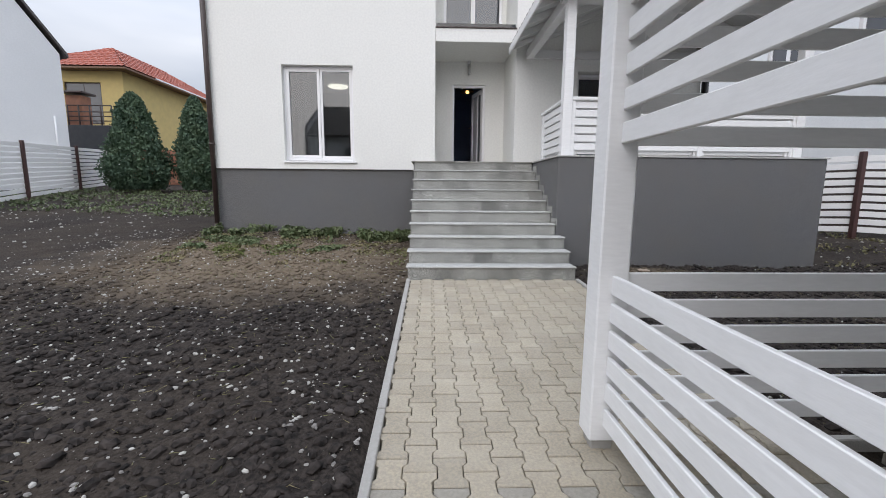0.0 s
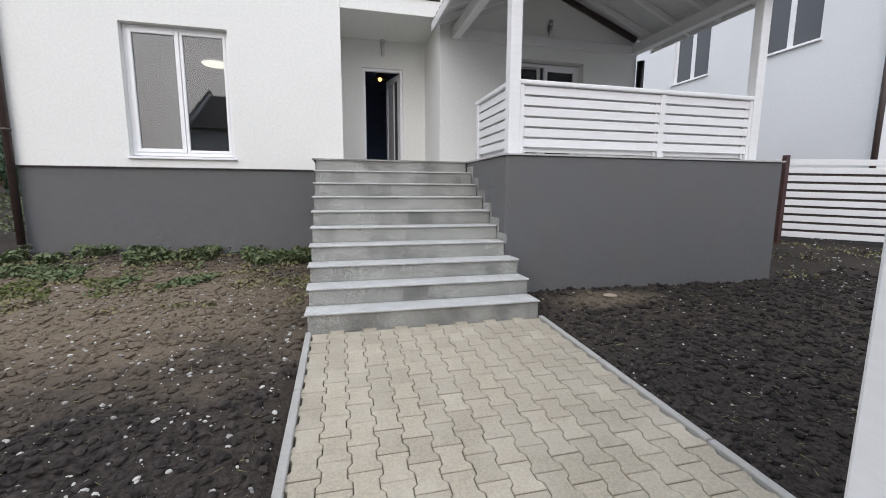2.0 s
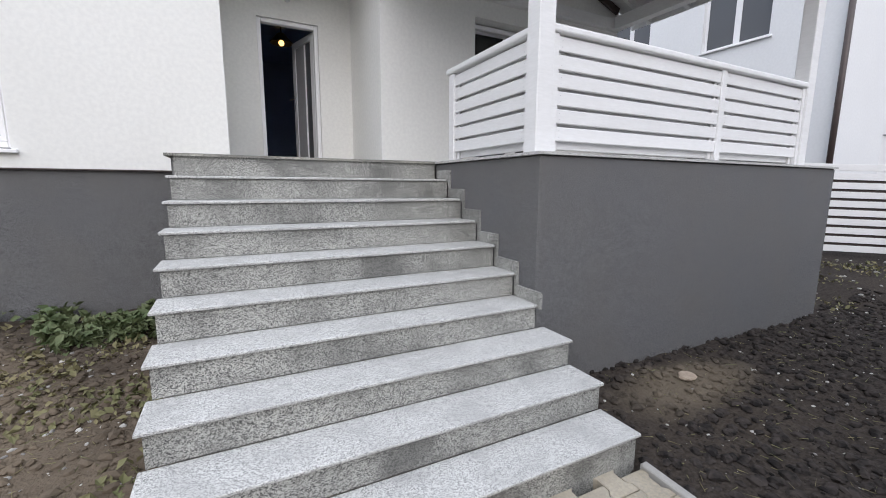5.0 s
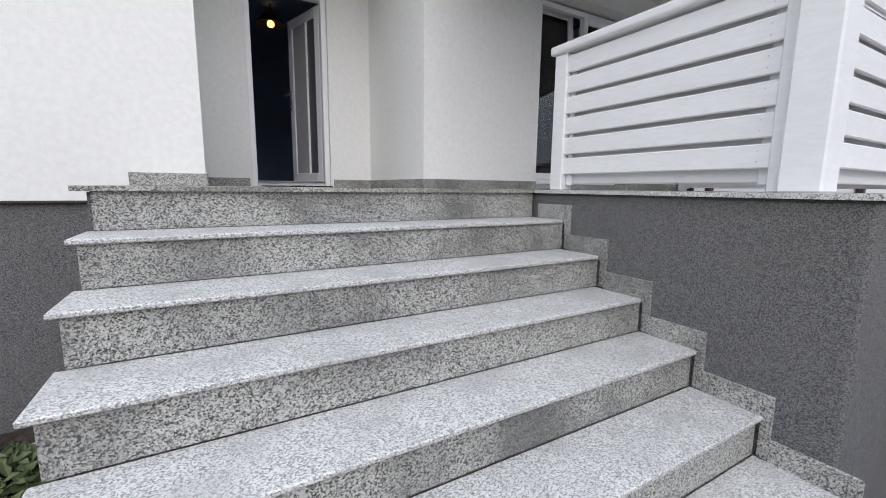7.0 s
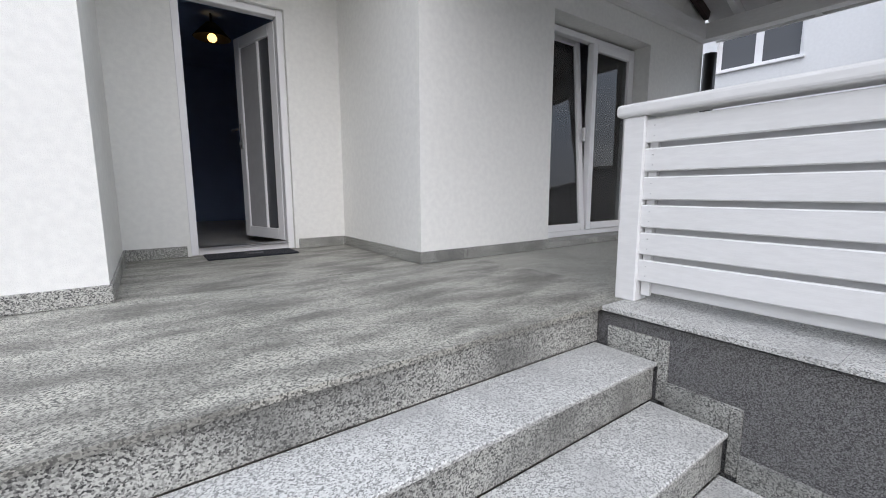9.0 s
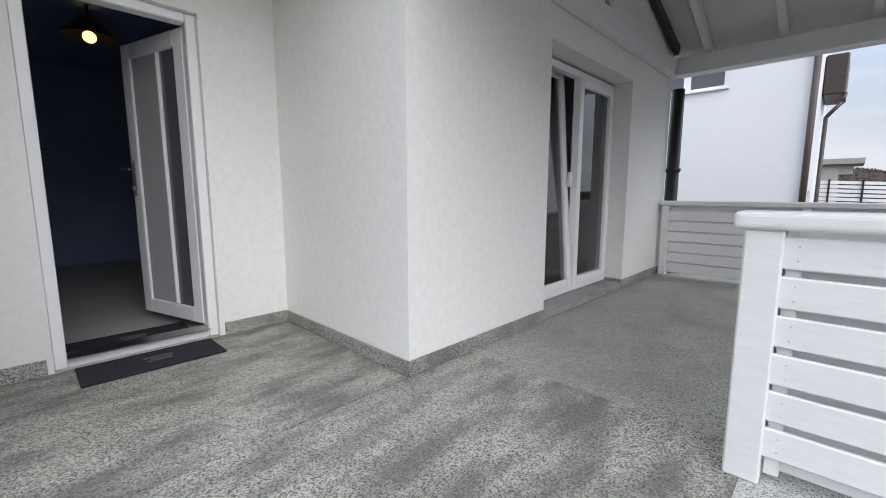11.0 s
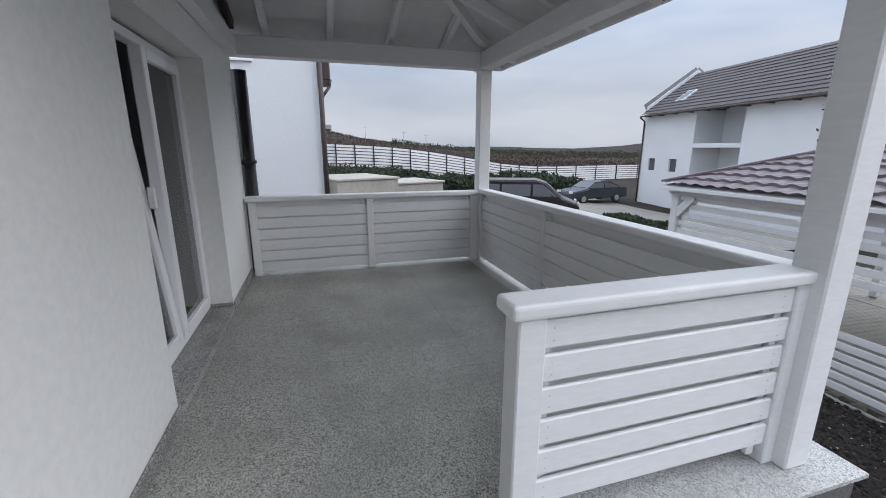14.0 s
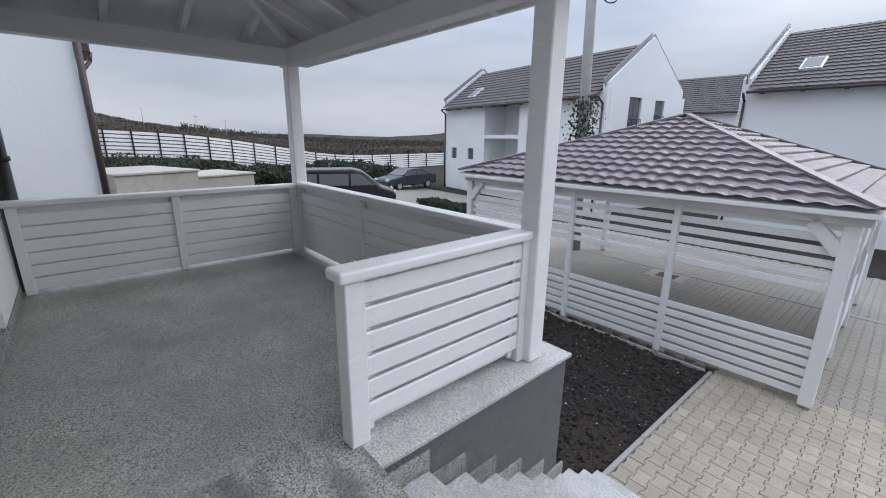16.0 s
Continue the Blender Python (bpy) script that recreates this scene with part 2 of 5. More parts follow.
for soil_mat in (SOIL, CLOD):
    add_patch(soil_mat, (-2.5, 6.6, 0), (2.9, 2.2, 1), (0.17, 0.134, 0.098), 0.85)
for soil_mat in (SOIL, CLOD):
    add_patch(soil_mat, (3.05, 5.75, 0), (0.75, 0.28, 1), (0.16, 0.13, 0.095), 0.65)
GLASS = glass_material("window_glass", (0.55, 0.58, 0.60))
GLASS_DARK = glass_material("dark_glass", (0.12, 0.13, 0.14), 0.8)
FROSTED = material("frosted_glass", (0.10, 0.105, 0.115), 0.18)
CAR_BLACK = material("black_car_paint", (0.015, 0.011, 0.014), 0.18, second=(0.02, 0.014, 0.017), scale=2)
CAR_GREY = material("dark_grey_car_paint", (0.022, 0.027, 0.033), 0.2, second=(0.026, 0.03, 0.036), scale=2)
TYRE = material("tyre_rubber", (0.015, 0.015, 0.015), 0.85)
RED_LIGHT = material("red_tail_lamp", (0.30, 0.015, 0.012), 0.25)
WHITE_LIGHT = material("clear_headlamp", (0.6, 0.6, 0.62), 0.15)
BULB = glow_material("warm_bulb", (1.0, 0.55, 0.16), 2.5)
LAMP_DISC = glow_material("lamp_disc", (1.0, 0.93, 0.75), 2.2)

# ---- helpers of this scene ----
W = {}
SHARED = {}


def thing(name, at=(0, 0, 0), rz=0.0, label="", category="", group="", kind=""):
    ob = new(name)
    ob.empty_display_size = 0.2
    ob.matrix_basis = pose(*at, 0, 0, rz)
    W[ob] = ob.matrix_basis.copy()
    return tagged(ob, label, category, group, kind)


def place(ob, parent, m):
    W[ob] = m.copy()
    if parent is not None:
        ob.parent = parent
        ob.matrix_basis = W[parent].inverted() @ m
    else:
        ob.matrix_basis = m
    return ob


def part(name, bm, mat, parent=None, label="", m=None, smooth=False):
    me = bpy.data.meshes.new(name)
    bm.normal_update()
    bm.to_mesh(me)
    bm.free()
    me.materials.append(mat)
    if smooth:
        for p in me.polygons:
            p.use_smooth = True
    ob = new(name, me)
    place(ob, parent, m if m is not None else Matrix())
    return tagged(ob, label)


def raw(name, verts, faces, mat, parent=None, label="", smooth=False):
    me = bpy.data.meshes.new(name)
    me.from_pydata(verts, [], faces)
    me.materials.append(mat)
    if smooth:
        for p in me.polygons:
            p.use_smooth = True
    ob = new(name, me)
    place(ob, parent, Matrix())
    return tagged(ob, label)


def add_box(bm, x0, x1, y0, y1, z0, z1):
    m = Matrix.LocRotScale(((x0 + x1) / 2, (y0 + y1) / 2, (z0 + z1) / 2), None, (x1 - x0, y1 - y0, z1 - z0))
    return bmesh.ops.create_cube(bm, size=1, matrix=m)["verts"]


def bevel(bm, width, segments=1):
    bmesh.ops.bevel(bm, geom=list(bm.edges), offset=width, segments=segments, affect="EDGES", profile=0.5)


def bx(name, parent, mat, size, at, turn=(0, 0, 0), edge=0.004, label="", local=False):
    """A bevelled block whose mesh is shared by all of the same size and material."""
    key = (name, mat.name, tuple(round(s, 4) for s in size), edge)
    if key not in SHARED:
        bm = bmesh.new()
        add_box(bm, -size[0] / 2, size[0] / 2, -size[1] / 2, size[1] / 2, -size[2] / 2, size[2] / 2)
        if edge:
            bevel(bm, min(edge, min(size) * 0.3))
        me = bpy.data.meshes.new(name)
        bm.to_mesh(me)
        bm.free()
        me.materials.append(mat)
        SHARED[key] = me
    ob = new(name, SHARED[key])
    m = pose(*at, *turn)
    place(ob, parent, W[parent] @ m if local else m)
    return tagged(ob, label)


def solid(name, parent, mat, x0, x1, y0, y1, z0, z1, edge=0.004, label=""):
    return bx(name, parent, mat, (x1 - x0, y1 - y0, z1 - z0), ((x0 + x1) / 2, (y0 + y1) / 2, (z0 + z1) / 2), edge=edge, label=label)


def rod(name, parent, mat, a, b, r, sides=12, r2=None, label=""):
    a, b = Vector(a), Vector(b)
    bm = bmesh.new()
    bmesh.ops.create_cone(bm, cap_ends=True, segments=sides, radius1=r, radius2=r if r2 is None else r2, depth=(b - a).length)
    q = (b - a).to_track_quat("Z", "Y").to_matrix().to_4x4()
    ob = part(name, bm, mat, None, label, Matrix.Translation((a + b) / 2) @ q, smooth=False)
    for p in ob.data.polygons:
        p.use_smooth = len(p.vertices) == 4
    return place(ob, parent, Matrix.Translation((a + b) / 2) @ q)


def wall(name, mat, us, zs, holes, d0, d1, axis="x", label="", parent=None):
    """A wall as one closed mesh on a grid of us by zs, without the cells whose middle lies in a hole (u0, u1, z0, z1)."""
    us, zs = sorted(set(us) | {h for q in holes for h in q[:2]}), sorted(set(zs) | {h for q in holes for h in q[2:]})
    full = {}
    for i in range(len(us) - 1):
        for j in range(len(zs) - 1):
            u, z = (us[i] + us[i + 1]) / 2, (zs[j] + zs[j + 1]) / 2
            full[i, j] = not any(a < u < b and c < z < d for a, b, c, d in holes)
    verts, index, faces = [], {}, []

    def v(i, j, k):
        if (i, j, k) not in index:
            index[i, j, k] = len(verts)
            u, d = us[i], (d0, d1)[k]
            verts.append((u, d, zs[j]) if axis == "x" else (d, u, zs[j]))
        return index[i, j, k]

    for (i, j), on in full.items():
        if not on:
            continue
        faces.append([v(i, j, 0), v(i + 1, j, 0), v(i + 1, j + 1, 0), v(i, j + 1, 0)])
        faces.append([v(i, j + 1, 1), v(i + 1, j + 1, 1), v(i + 1, j, 1), v(i, j, 1)])
        if not full.get((i - 1, j)):
            faces.append([v(i, j, 0), v(i, j + 1, 0), v(i, j + 1, 1), v(i, j, 1)])
        if not full.get((i + 1, j)):
            faces.append([v(i + 1, j, 1), v(i + 1, j + 1, 1), v(i + 1, j + 1, 0), v(i + 1, j, 0)])
        if not full.get((i, j - 1)):
            faces.append([v(i, j, 1), v(i + 1, j, 1), v(i + 1, j, 0), v(i, j, 0)])
        if not full.get((i, j + 1)):
            faces.append([v(i, j + 1, 0), v(i + 1, j + 1, 0), v(i + 1, j + 1, 1), v(i, j + 1, 1)])
    ob = raw(name, verts, faces, mat, parent, label)
    if parent is None:
        tagged(ob, kind="structure")
    return ob


def smooth01(a, b, x):
    t = min(1.0, max(0.0, (x - a) / (b - a)))
    return t * t * (3 - 2 * t)


def ground_z(x, y):
    """The garden falls gently from the house towards the street; banks rise to the east and north-west; a far hill to the east."""
    z = max(-0.75, 0.047 * (min(y, 60) - 5.3))
    z += 0.03 * max(0.0, min(40.0, -x - 5)) * smooth01(4, 12, y)
    z += 0.12 * smooth01(0.4, 4.6, -x) * smooth01(5.5, 9.0, y)
    z += 0.18 * smooth01(6.0, 8.2, x) * smooth01(4.5, 7.0, y) * (1 - smooth01(14, 20, x))
    z += 1.5 * smooth01(20, 36, x) * smooth01(-18, 4, y)
    r = math.hypot(x, y - 8.5)
    az = math.degrees(math.atan2(x, y - 8.5))
    z += 12.5 * smooth01(60, 260, r) * math.exp(-((az - 84) / 21.0) ** 2)
    z += 70.0 * smooth01(900, 2600, r) * (0.5 + 0.5 * math.sin(az * 0.19)) * smooth01(100, 140, az) * (1 - smooth01(160, 185, az))
    return z


def slope_tiles(name, mat, a, b, c, d, parent, wave=0.2, row=0.35, amp=0.018, step=0.02, per_wave=6, label=""):
    """A roof slope of pressed tiles: eave a-b, top edge d-c; waves along the eave, a step at each row."""
    a, b, c, d = map(Vector, (a, b, c, d))
    e = (b - a).normalized()
    n = (b - a).cross(d - a if (d - a).length > 0.01 else c - a).normalized()
    if n.z < 0:
        n = -n
    length = ((d + c) / 2 - (a + b) / 2).length
    rows = max(1, round(length / row))
    cols = max(4, round((b - a).length / wave * per_wave))
    vs, fs = [], []
    levels = []
    for k in range(rows):
        levels += [(k / rows, 1.0), ((k + 0.12) / rows, 0.95), ((k + 0.97) / rows, 0.0)]
    levels.append((1.0, 0.0))
    for v, s in levels:
        p0, p1 = a.lerp(d, v), b.lerp(c, v)
        for i in range(cols + 1):
            p = p0.lerp(p1, i / cols)
            u = (p - a).dot(e) / wave
            h = amp * (0.5 + 0.5 * math.cos(u * 2 * math.pi)) ** 0.7 + step * s
            vs.append(p + n * h)
    m = cols + 1
    for k in range(len(levels) - 1):
        for i in range(cols):
            fs.append((k * m + i, k * m + i + 1, (k + 1) * m + i + 1, (k + 1) * m + i))
    return raw(name, [tuple(p) for p in vs], fs, mat, parent, label)


def leaves(name, mat, count, where, size, seed, parent=None, label="", flat=0.0):
    """A mass of small bent leaves; where(rng) gives a place."""
    rng = random.Random(seed)
    vs, fs = [], []
    for _ in range(count):
        p = Vector(where(rng))
        s = size * rng.uniform(0.6, 1.4)
        q = Euler((rng.uniform(-1, 1) * (1 - flat) * 1.6, rng.uniform(-1, 1) * (1 - flat) * 1.6, rng.uniform(0, 6.3))).to_matrix()
        k = len(vs)
        for c in ((-0.5, -0.1, 0), (0.1, -0.35, 0.08), (0.6, 0, -0.05), (0.1, 0.35, 0.08)):
            vs.append(tuple(p + q @ Vector(c) * s))
        fs.append((k, k + 1, k + 2, k + 3))
    return raw(name, vs, fs, mat, parent, label)

# ---- ground ----
def spaced(lo, hi, near0, near1, step):
    out = [near0 + i * step for i in range(int((near1 - near0) / step) + 1)]
    s, x = step, near1
    while x < hi:
        s *= 1.16
        x += s
        out.append(x)
    s, x = step, near0
    while x > lo:
        s *= 1.16
        x -= s
        out.insert(0, x)
    return out


def is_paved(x, y):
    return (-0.30 < x < 2.0 and 1.9 < y < 5.4) or (-0.30 < x < 12.0 and -8.5 < y <= 1.97)


def soil_z(x, y):
    z = ground_z(x, y)
    if is_paved(x, y):
        return z - 0.07
    if -9 < x < 11 and -6 < y < 13:
        z += 0.045 * noise.noise((x * 0.9, y * 0.9, 0)) + 0.035 * noise.noise((x * 3.1, y * 3.1, 4)) + 0.022 * noise.noise((x * 8, y * 8, 9)) - 0.012
    elif math.hypot(x, y) > 70:
        z += 1.2 * noise.noise((x * 0.02, y * 0.02, 2))
    return z


def build_ground():
    xs, ys = spaced(-4000, 4000, -6.5, 7.5, 0.085), spaced(-4000, 4000, 1.0, 9.2, 0.085)
    vs = [(x, y, soil_z(x, y)) for y in ys for x in xs]
    m = len(xs)
    fs = [(j * m + i, j * m + i + 1, (j + 1) * m + i + 1, (j + 1) * m + i) for j in range(len(ys) - 1) for i in range(m - 1)]
    ob = raw("ground", vs, fs, SOIL, None, smooth=True)
    tagged(ob, "dark bare garden soil running out to brown fields", "ground", kind="structure")


build_ground()

Z = 1.695          # terrace level
RISE, RUN, Y0 = 0.1695, 0.263, 5.31
WY = 9.04          # plane of the front wall

# ---- the house ----
house_label = "white plastered house wall"
wall("wall_front", PLASTER, (-4.62, 0.10), (1.60, 7.2), [(-3.09, -1.62, 1.76, 3.72)], WY, WY + 0.32)
wall("wall_west", PLASTER, (WY + 0.32, 19.0), (1.60, 7.2), [], -4.62, -4.30, "y")
wall("wall_wing", PLASTER, (1.795, 5.78), (Z, 7.2), [(3.12, 4.62, Z, 3.68)], WY, WY + 0.32)
wall("wall_east", PLASTER, (WY + 0.32, 19.0), (0.0, 7.2), [], 5.46, 5.78, "y")
wall("wall_recess_west", PLASTER, (WY + 0.32, 10.40), (Z, 7.2), [], -0.20, 0.10, "y")
wall("wall_recess_east", PLASTER, (WY + 0.32, 10.40), (Z, 7.2), [], 1.795, 2.10, "y")
wall("wall_door", PLASTER, (-0.20, 2.10), (Z, 4.225), [(0.525, 1.33, Z, 3.70)], 10.40, 10.66)
wall("wall_balcony", PLASTER, (-0.20, 2.10), (4.50, 7.2), [(0.30, 1.70, 4.50, 6.7)], 10.40, 10.66)
wall("wall_back", PLASTER, (-4.62, 5.78), (0.0, 7.2), [], 19.0, 19.3)
solid("balcony_slab", None, PLASTER, 0.102, 1.793, WY + 0.004, 10.66, 4.225, 4.49)["kind"] = "structure"
bpy.data.objects["balcony_slab"]["label"] = "white balcony slab over the entrance recess"
solid("balcony_trim", None, BROWN, 0.102, 1.793, WY - 0.02, WY + 0.12, 4.494, 4.515)["kind"] = "structure"
solid("ceiling_upper", None, PLASTER, -4.6, 5.76, WY + 0.35, 19.0, 7.0, 7.2, 0)["kind"] = "structure"
solid("ceiling_lower", None, ROOM_LIGHT, -4.28, -0.22, WY + 0.33, 18.9, 4.25, 4.45, 0)["kind"] = "structure"
solid("ceiling_hall", None, ROOM, -0.2, 5.44, 10.68, 18.9, 4.26, 4.46, 0)["kind"] = "structure"
solid("ceiling_wing", None, ROOM, 2.12, 5.44, WY + 0.33, 10.67, 4.262, 4.462, 0)["kind"] = "structure"
solid("floor_indoor", None, TILE_IN, -4.28, 5.44, 10.42, 18.9, 1.60, Z, 0)["kind"] = "structure"
solid("floor_living_room", None, TILE_IN, -4.28, -0.22, WY + 0.33, 10.41, 1.60, Z, 0)["kind"] = "structure"
solid("floor_dining_room", None, TILE_IN, 2.12, 5.44, WY + 0.33, 10.41, 1.60, Z, 0)["kind"] = "structure"
wall("wall_hall_west", ROOM, (10.67, 18.9), (Z, 4.25), [], -0.2, -0.02, "y")
wall("wall_hall_east", ROOM, (10.67, 18.9), (Z, 4.25), [], 1.92, 2.1, "y")
wall("wall_hall_end", ROOM, (-0.02, 1.92), (Z, 4.25), [], 14.8, 15.0)
wall("wall_living_end", ROOM_LIGHT, (-4.28, -0.22), (Z, 4.25), [], 14.0, 14.2)
wall("wall_dining_end", ROOM, (2.12, 5.44), (Z, 4.25), [], 14.0, 14.2)

# plinths
pl = solid("plinth_house", None, PLINTH, -4.56, -0.33, WY + 0.03, WY + 0.5, -0.3, 1.60, 0.01)
tagged(pl, "dark grey mosaic-plaster plinth under the white wall", "plinth", kind="structure")
pw = solid("plinth_west", None, PLINTH, -4.56, -4.3, WY + 0.51, 19.0, -0.3, 1.60, 0.01)
tagged(pw, kind="structure")
pt = solid("plinth_terrace", None, PLINTH, 1.90, 6.0, 6.145, WY - 0.004, -0.4, Z - 0.022, 0.012)
tagged(pt, "dark grey mosaic-plaster plinth carrying the terrace", "plinth", kind="structure")
pe = solid("plinth_east", None, PLINTH, 5.6, 5.80, WY, 19.0, -0.4, Z - 0.05, 0.01)
tagged(pe, kind="structure")
drip = solid("drip_trim", None, BROWN, -4.60, -0.335, WY - 0.008, WY + 0.03, 1.588, 1.5995, 0)
tagged(drip, kind="structure")

# stairs: a solid flight with granite treads, risers and stepped skirting
stairs = thing("entrance_stairs", (0.8, Y0, 0), label="ten grey granite steps rising to the entrance landing", category="stairs", kind="structure")
for n in range(1, 11):
    y = Y0 + RUN * (n - 1)
    right = 1.96 if n <= 3 else 1.886 if n <= 6 else 1.862
    top = RISE * n
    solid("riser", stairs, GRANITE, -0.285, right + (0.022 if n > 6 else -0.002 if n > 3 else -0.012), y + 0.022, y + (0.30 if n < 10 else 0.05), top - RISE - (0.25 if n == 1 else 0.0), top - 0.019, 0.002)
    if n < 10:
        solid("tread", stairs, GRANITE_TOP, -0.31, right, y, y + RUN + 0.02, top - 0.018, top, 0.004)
        if n >= 4:
            solid("skirting", stairs, GRANITE, 1.886, 1.904, y + 0.012, y + RUN - 0.027, top - 0.03, top + 0.085, 0.002)
            solid("skirting", stairs, GRANITE, 1.887, 1.903, y - 0.026, y + 0.011, top - (RISE if n > 4 else 0.03), top + 0.085, 0.002)
bm = bmesh.new()
for n in range(2, 11):
    add_box(bm, -0.25, 1.86, Y0 + RUN * (n - 1) + 0.06, WY - 0.01, RISE * (n - 2) - 0.02, RISE * (n - 1) - 0.022)
part("core", bm, CONCRETE, stairs)
solid("side_wall", stairs, PLINTH, -0.30, -0.25, 7.72, WY + 0.02, -0.2, Z - 0.022, 0.004)

# terrace and landing floor: large speckled slabs with fine joints
floor = thing("floor_terrace", (3.0, 8.0, Z), label="worn speckled grey granite slabs of terrace and landing", category="floor", kind="structure")
NOSE = Y0 + RUN * 9


def slab(x0, x1, y0, y1, mat, name="floor_slab"):
    solid(name, floor, mat, x0 + 0.0004, x1 - 0.0004, y0 + 0.0004, y1 - 0.0004, Z - 0.02, Z, 0.0006)


slab(-0.34, 1.88, NOSE, NOSE + 0.33, FLOOR)
for i in range(3):
    for j in range(2):
        slab(-0.34 + 0.74 * i, -0.34 + 0.74 * (i + 1), NOSE + 0.33 + 0.51 * j, NOSE + 0.33 + 0.51 * (j + 1), FLOOR)
for i in range(2):
    slab(0.10 + 0.855 * i, 0.10 + 0.855 * (i + 1), WY - 0.005, 10.40, FLOOR)
for j in range(2):
    slab(1.875, 2.27, 6.125 + 0.776 * j, 6.125 + 0.776 * (j + 1), GRANITE_TOP, "coping_slab")
for i in range(4):
    slab(2.27 + 0.94 * i, 2.27 + 0.94 * (i + 1), 6.125, 6.56, GRANITE_TOP, "coping_slab")
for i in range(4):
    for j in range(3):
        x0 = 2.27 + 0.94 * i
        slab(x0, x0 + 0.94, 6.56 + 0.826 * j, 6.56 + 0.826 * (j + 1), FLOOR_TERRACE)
slab(1.88, 2.27, NOSE, WY, FLOOR)
solid("floor_base", floor, CONCRETE, 1.96, 5.9, 6.3, WY - 0.01, Z - 0.2, Z - 0.022, 0)
solid("floor_base", floor, CONCRETE, -0.25, 1.88, NOSE + 0.07, 10.39, Z - 0.2, Z - 0.022, 0)


def skirting(x0, x1, y0, y1):
    ob = solid("baseboard", None, GRANITE, x0, x1, y0, y1, Z, Z + 0.085, 0.003)
    tagged(ob, "grey granite skirting along the wall", "baseboard", kind="structure")


skirting(-0.33, 0.112, WY - 0.014, WY - 0.001)
skirting(0.101, 0.113, WY, 10.386)
skirting(0.101, 0.50, 10.386, 10.399)
skirting(1.36, 1.782, 10.386, 10.399)
skirting(1.782, 1.794, WY - 0.014, 10.386)
skirting(1.794, 3.12, WY - 0.014, WY - 0.001)
skirting(4.62, 5.70, WY - 0.014, WY - 0.001)
skirting(4.605, 4.619, WY, WY + 0.18)


# ---- windows and doors ----
def frame_bars(parent, mat, x0, x1, z0, z1, y0, y1, w, name="frame"):
    solid(name, parent, mat, x0, x0 + w, y0, y1, z0, z1, 0.006)
    solid(name, parent, mat, x1 - w, x1, y0, y1, z0, z1, 0.006)
    solid(name, parent, mat, x0 + w, x1 - w, y0, y1, z1 - w, z1, 0.006)
    solid(name, parent, mat, x0 + w, x1 - w, y0, y1, z0, z0 + w, 0.006)


def pane(parent, x0, x1, y, z0, z1, mat=None):
    p = solid("pane", parent, mat or GLASS, x0, x1, y - 0.004, y + 0.004, z0, z1, 0)
    p.visible_shadow = False
    return p


win = thing("window_1", (-2.34, WY, 1.76), label="white two-sash window with a white outer sill", category="window", kind="structure")
frame_bars(win, PVC, -3.09, -1.62, 1.78, 3.72, WY + 0.12, WY + 0.19, 0.055, "window_frame")
frame_bars(win, PVC, -3.035, -2.335, 1.835, 3.665, WY + 0.105, WY + 0.175, 0.06, "sash")
frame_bars(win, PVC, -2.33, -1.675, 1.835, 3.665, WY + 0.115, WY + 0.175, 0.045, "sash")
pane(win, -2.975, -2.395, WY + 0.14, 1.895, 3.605)
pane(win, -2.285, -1.72, WY + 0.145, 1.88, 3.62)
solid("window_sill", win, PVC, -3.11, -1.57, WY - 0.045, WY + 0.13, 1.725, 1.762, 0.006)

def curtain(x0, x1, y, z0, z1):
    """A sheer hanging in soft folds."""
    vs, fs, n = [], [], 60
    for k, off in enumerate((0.0, 0.003)):
        for j in range(2):
            for i in range(n + 1):
                vs.append((x0 + (x1 - x0) * i / n, y + off + 0.016 * math.sin(i * 0.55) + 0.012 * math.sin(i * 0.31 + j), z0 if j == 0 else z1))
    m = n + 1
    for k in range(2):
        for i in range(n):
            b = k * 2 * m + i
            fs.append((b, b + 1, b + m + 1, b + m))
    t = raw("curtain", vs, fs, SHEER)
    tagged(t, "pale sheer curtain hanging inside the window", "curtain")


curtain(-3.2, -2.5, WY + 0.62, Z, 4.2)
wd = thing("window_2", (4.0, WY, Z), label="white terrace door pair, one leaf tilted open", category="terrace door", kind="structure")
frame_bars(wd, PVC, 3.12, 4.62, Z + 0.06, 3.66, WY + 0.17, WY + 0.24, 0.055, "door_frame")
frame_bars(wd, PVC, 3.88, 4.565, Z + 0.115, 3.605, WY + 0.15, WY + 0.22, 0.07, "leaf")
pane(wd, 3.95, 4.495, WY + 0.185, Z + 0.185, 3.535)
tilt = 4.5
for nm, sx, sz, cx, cz, mt in (("leaf", 0.07, 1.87, 3.21, 0.935, PVC), ("leaf", 0.07, 1.87, 3.835, 0.935, PVC), ("leaf", 0.555, 0.07, 3.5225, 1.835, PVC),
                               ("leaf", 0.555, 0.07, 3.5225, 0.035, PVC), ("pane", 0.555, 1.73, 3.5225, 0.935, GLASS)):
    o = bx(nm, wd, mt, (sx, 0.008 if mt is GLASS else 0.06, sz),
           (cx, WY + 0.19 + math.sin(radians(tilt)) * cz, Z + 0.11 + math.cos(radians(tilt)) * cz), (-tilt, 0, 0), 0 if mt is GLASS else 0.006)
    o.visible_shadow = mt is not GLASS
bx("handle", wd, PVC, (0.025, 0.04, 0.13), (3.835, WY + 0.20, 2.75), edge=0.006, label="white lever handle")
solid("threshold", wd, GRANITE, 3.123, 4.603, WY - 0.013, WY + 0.235, Z + 0.001, Z + 0.058, 0.003)

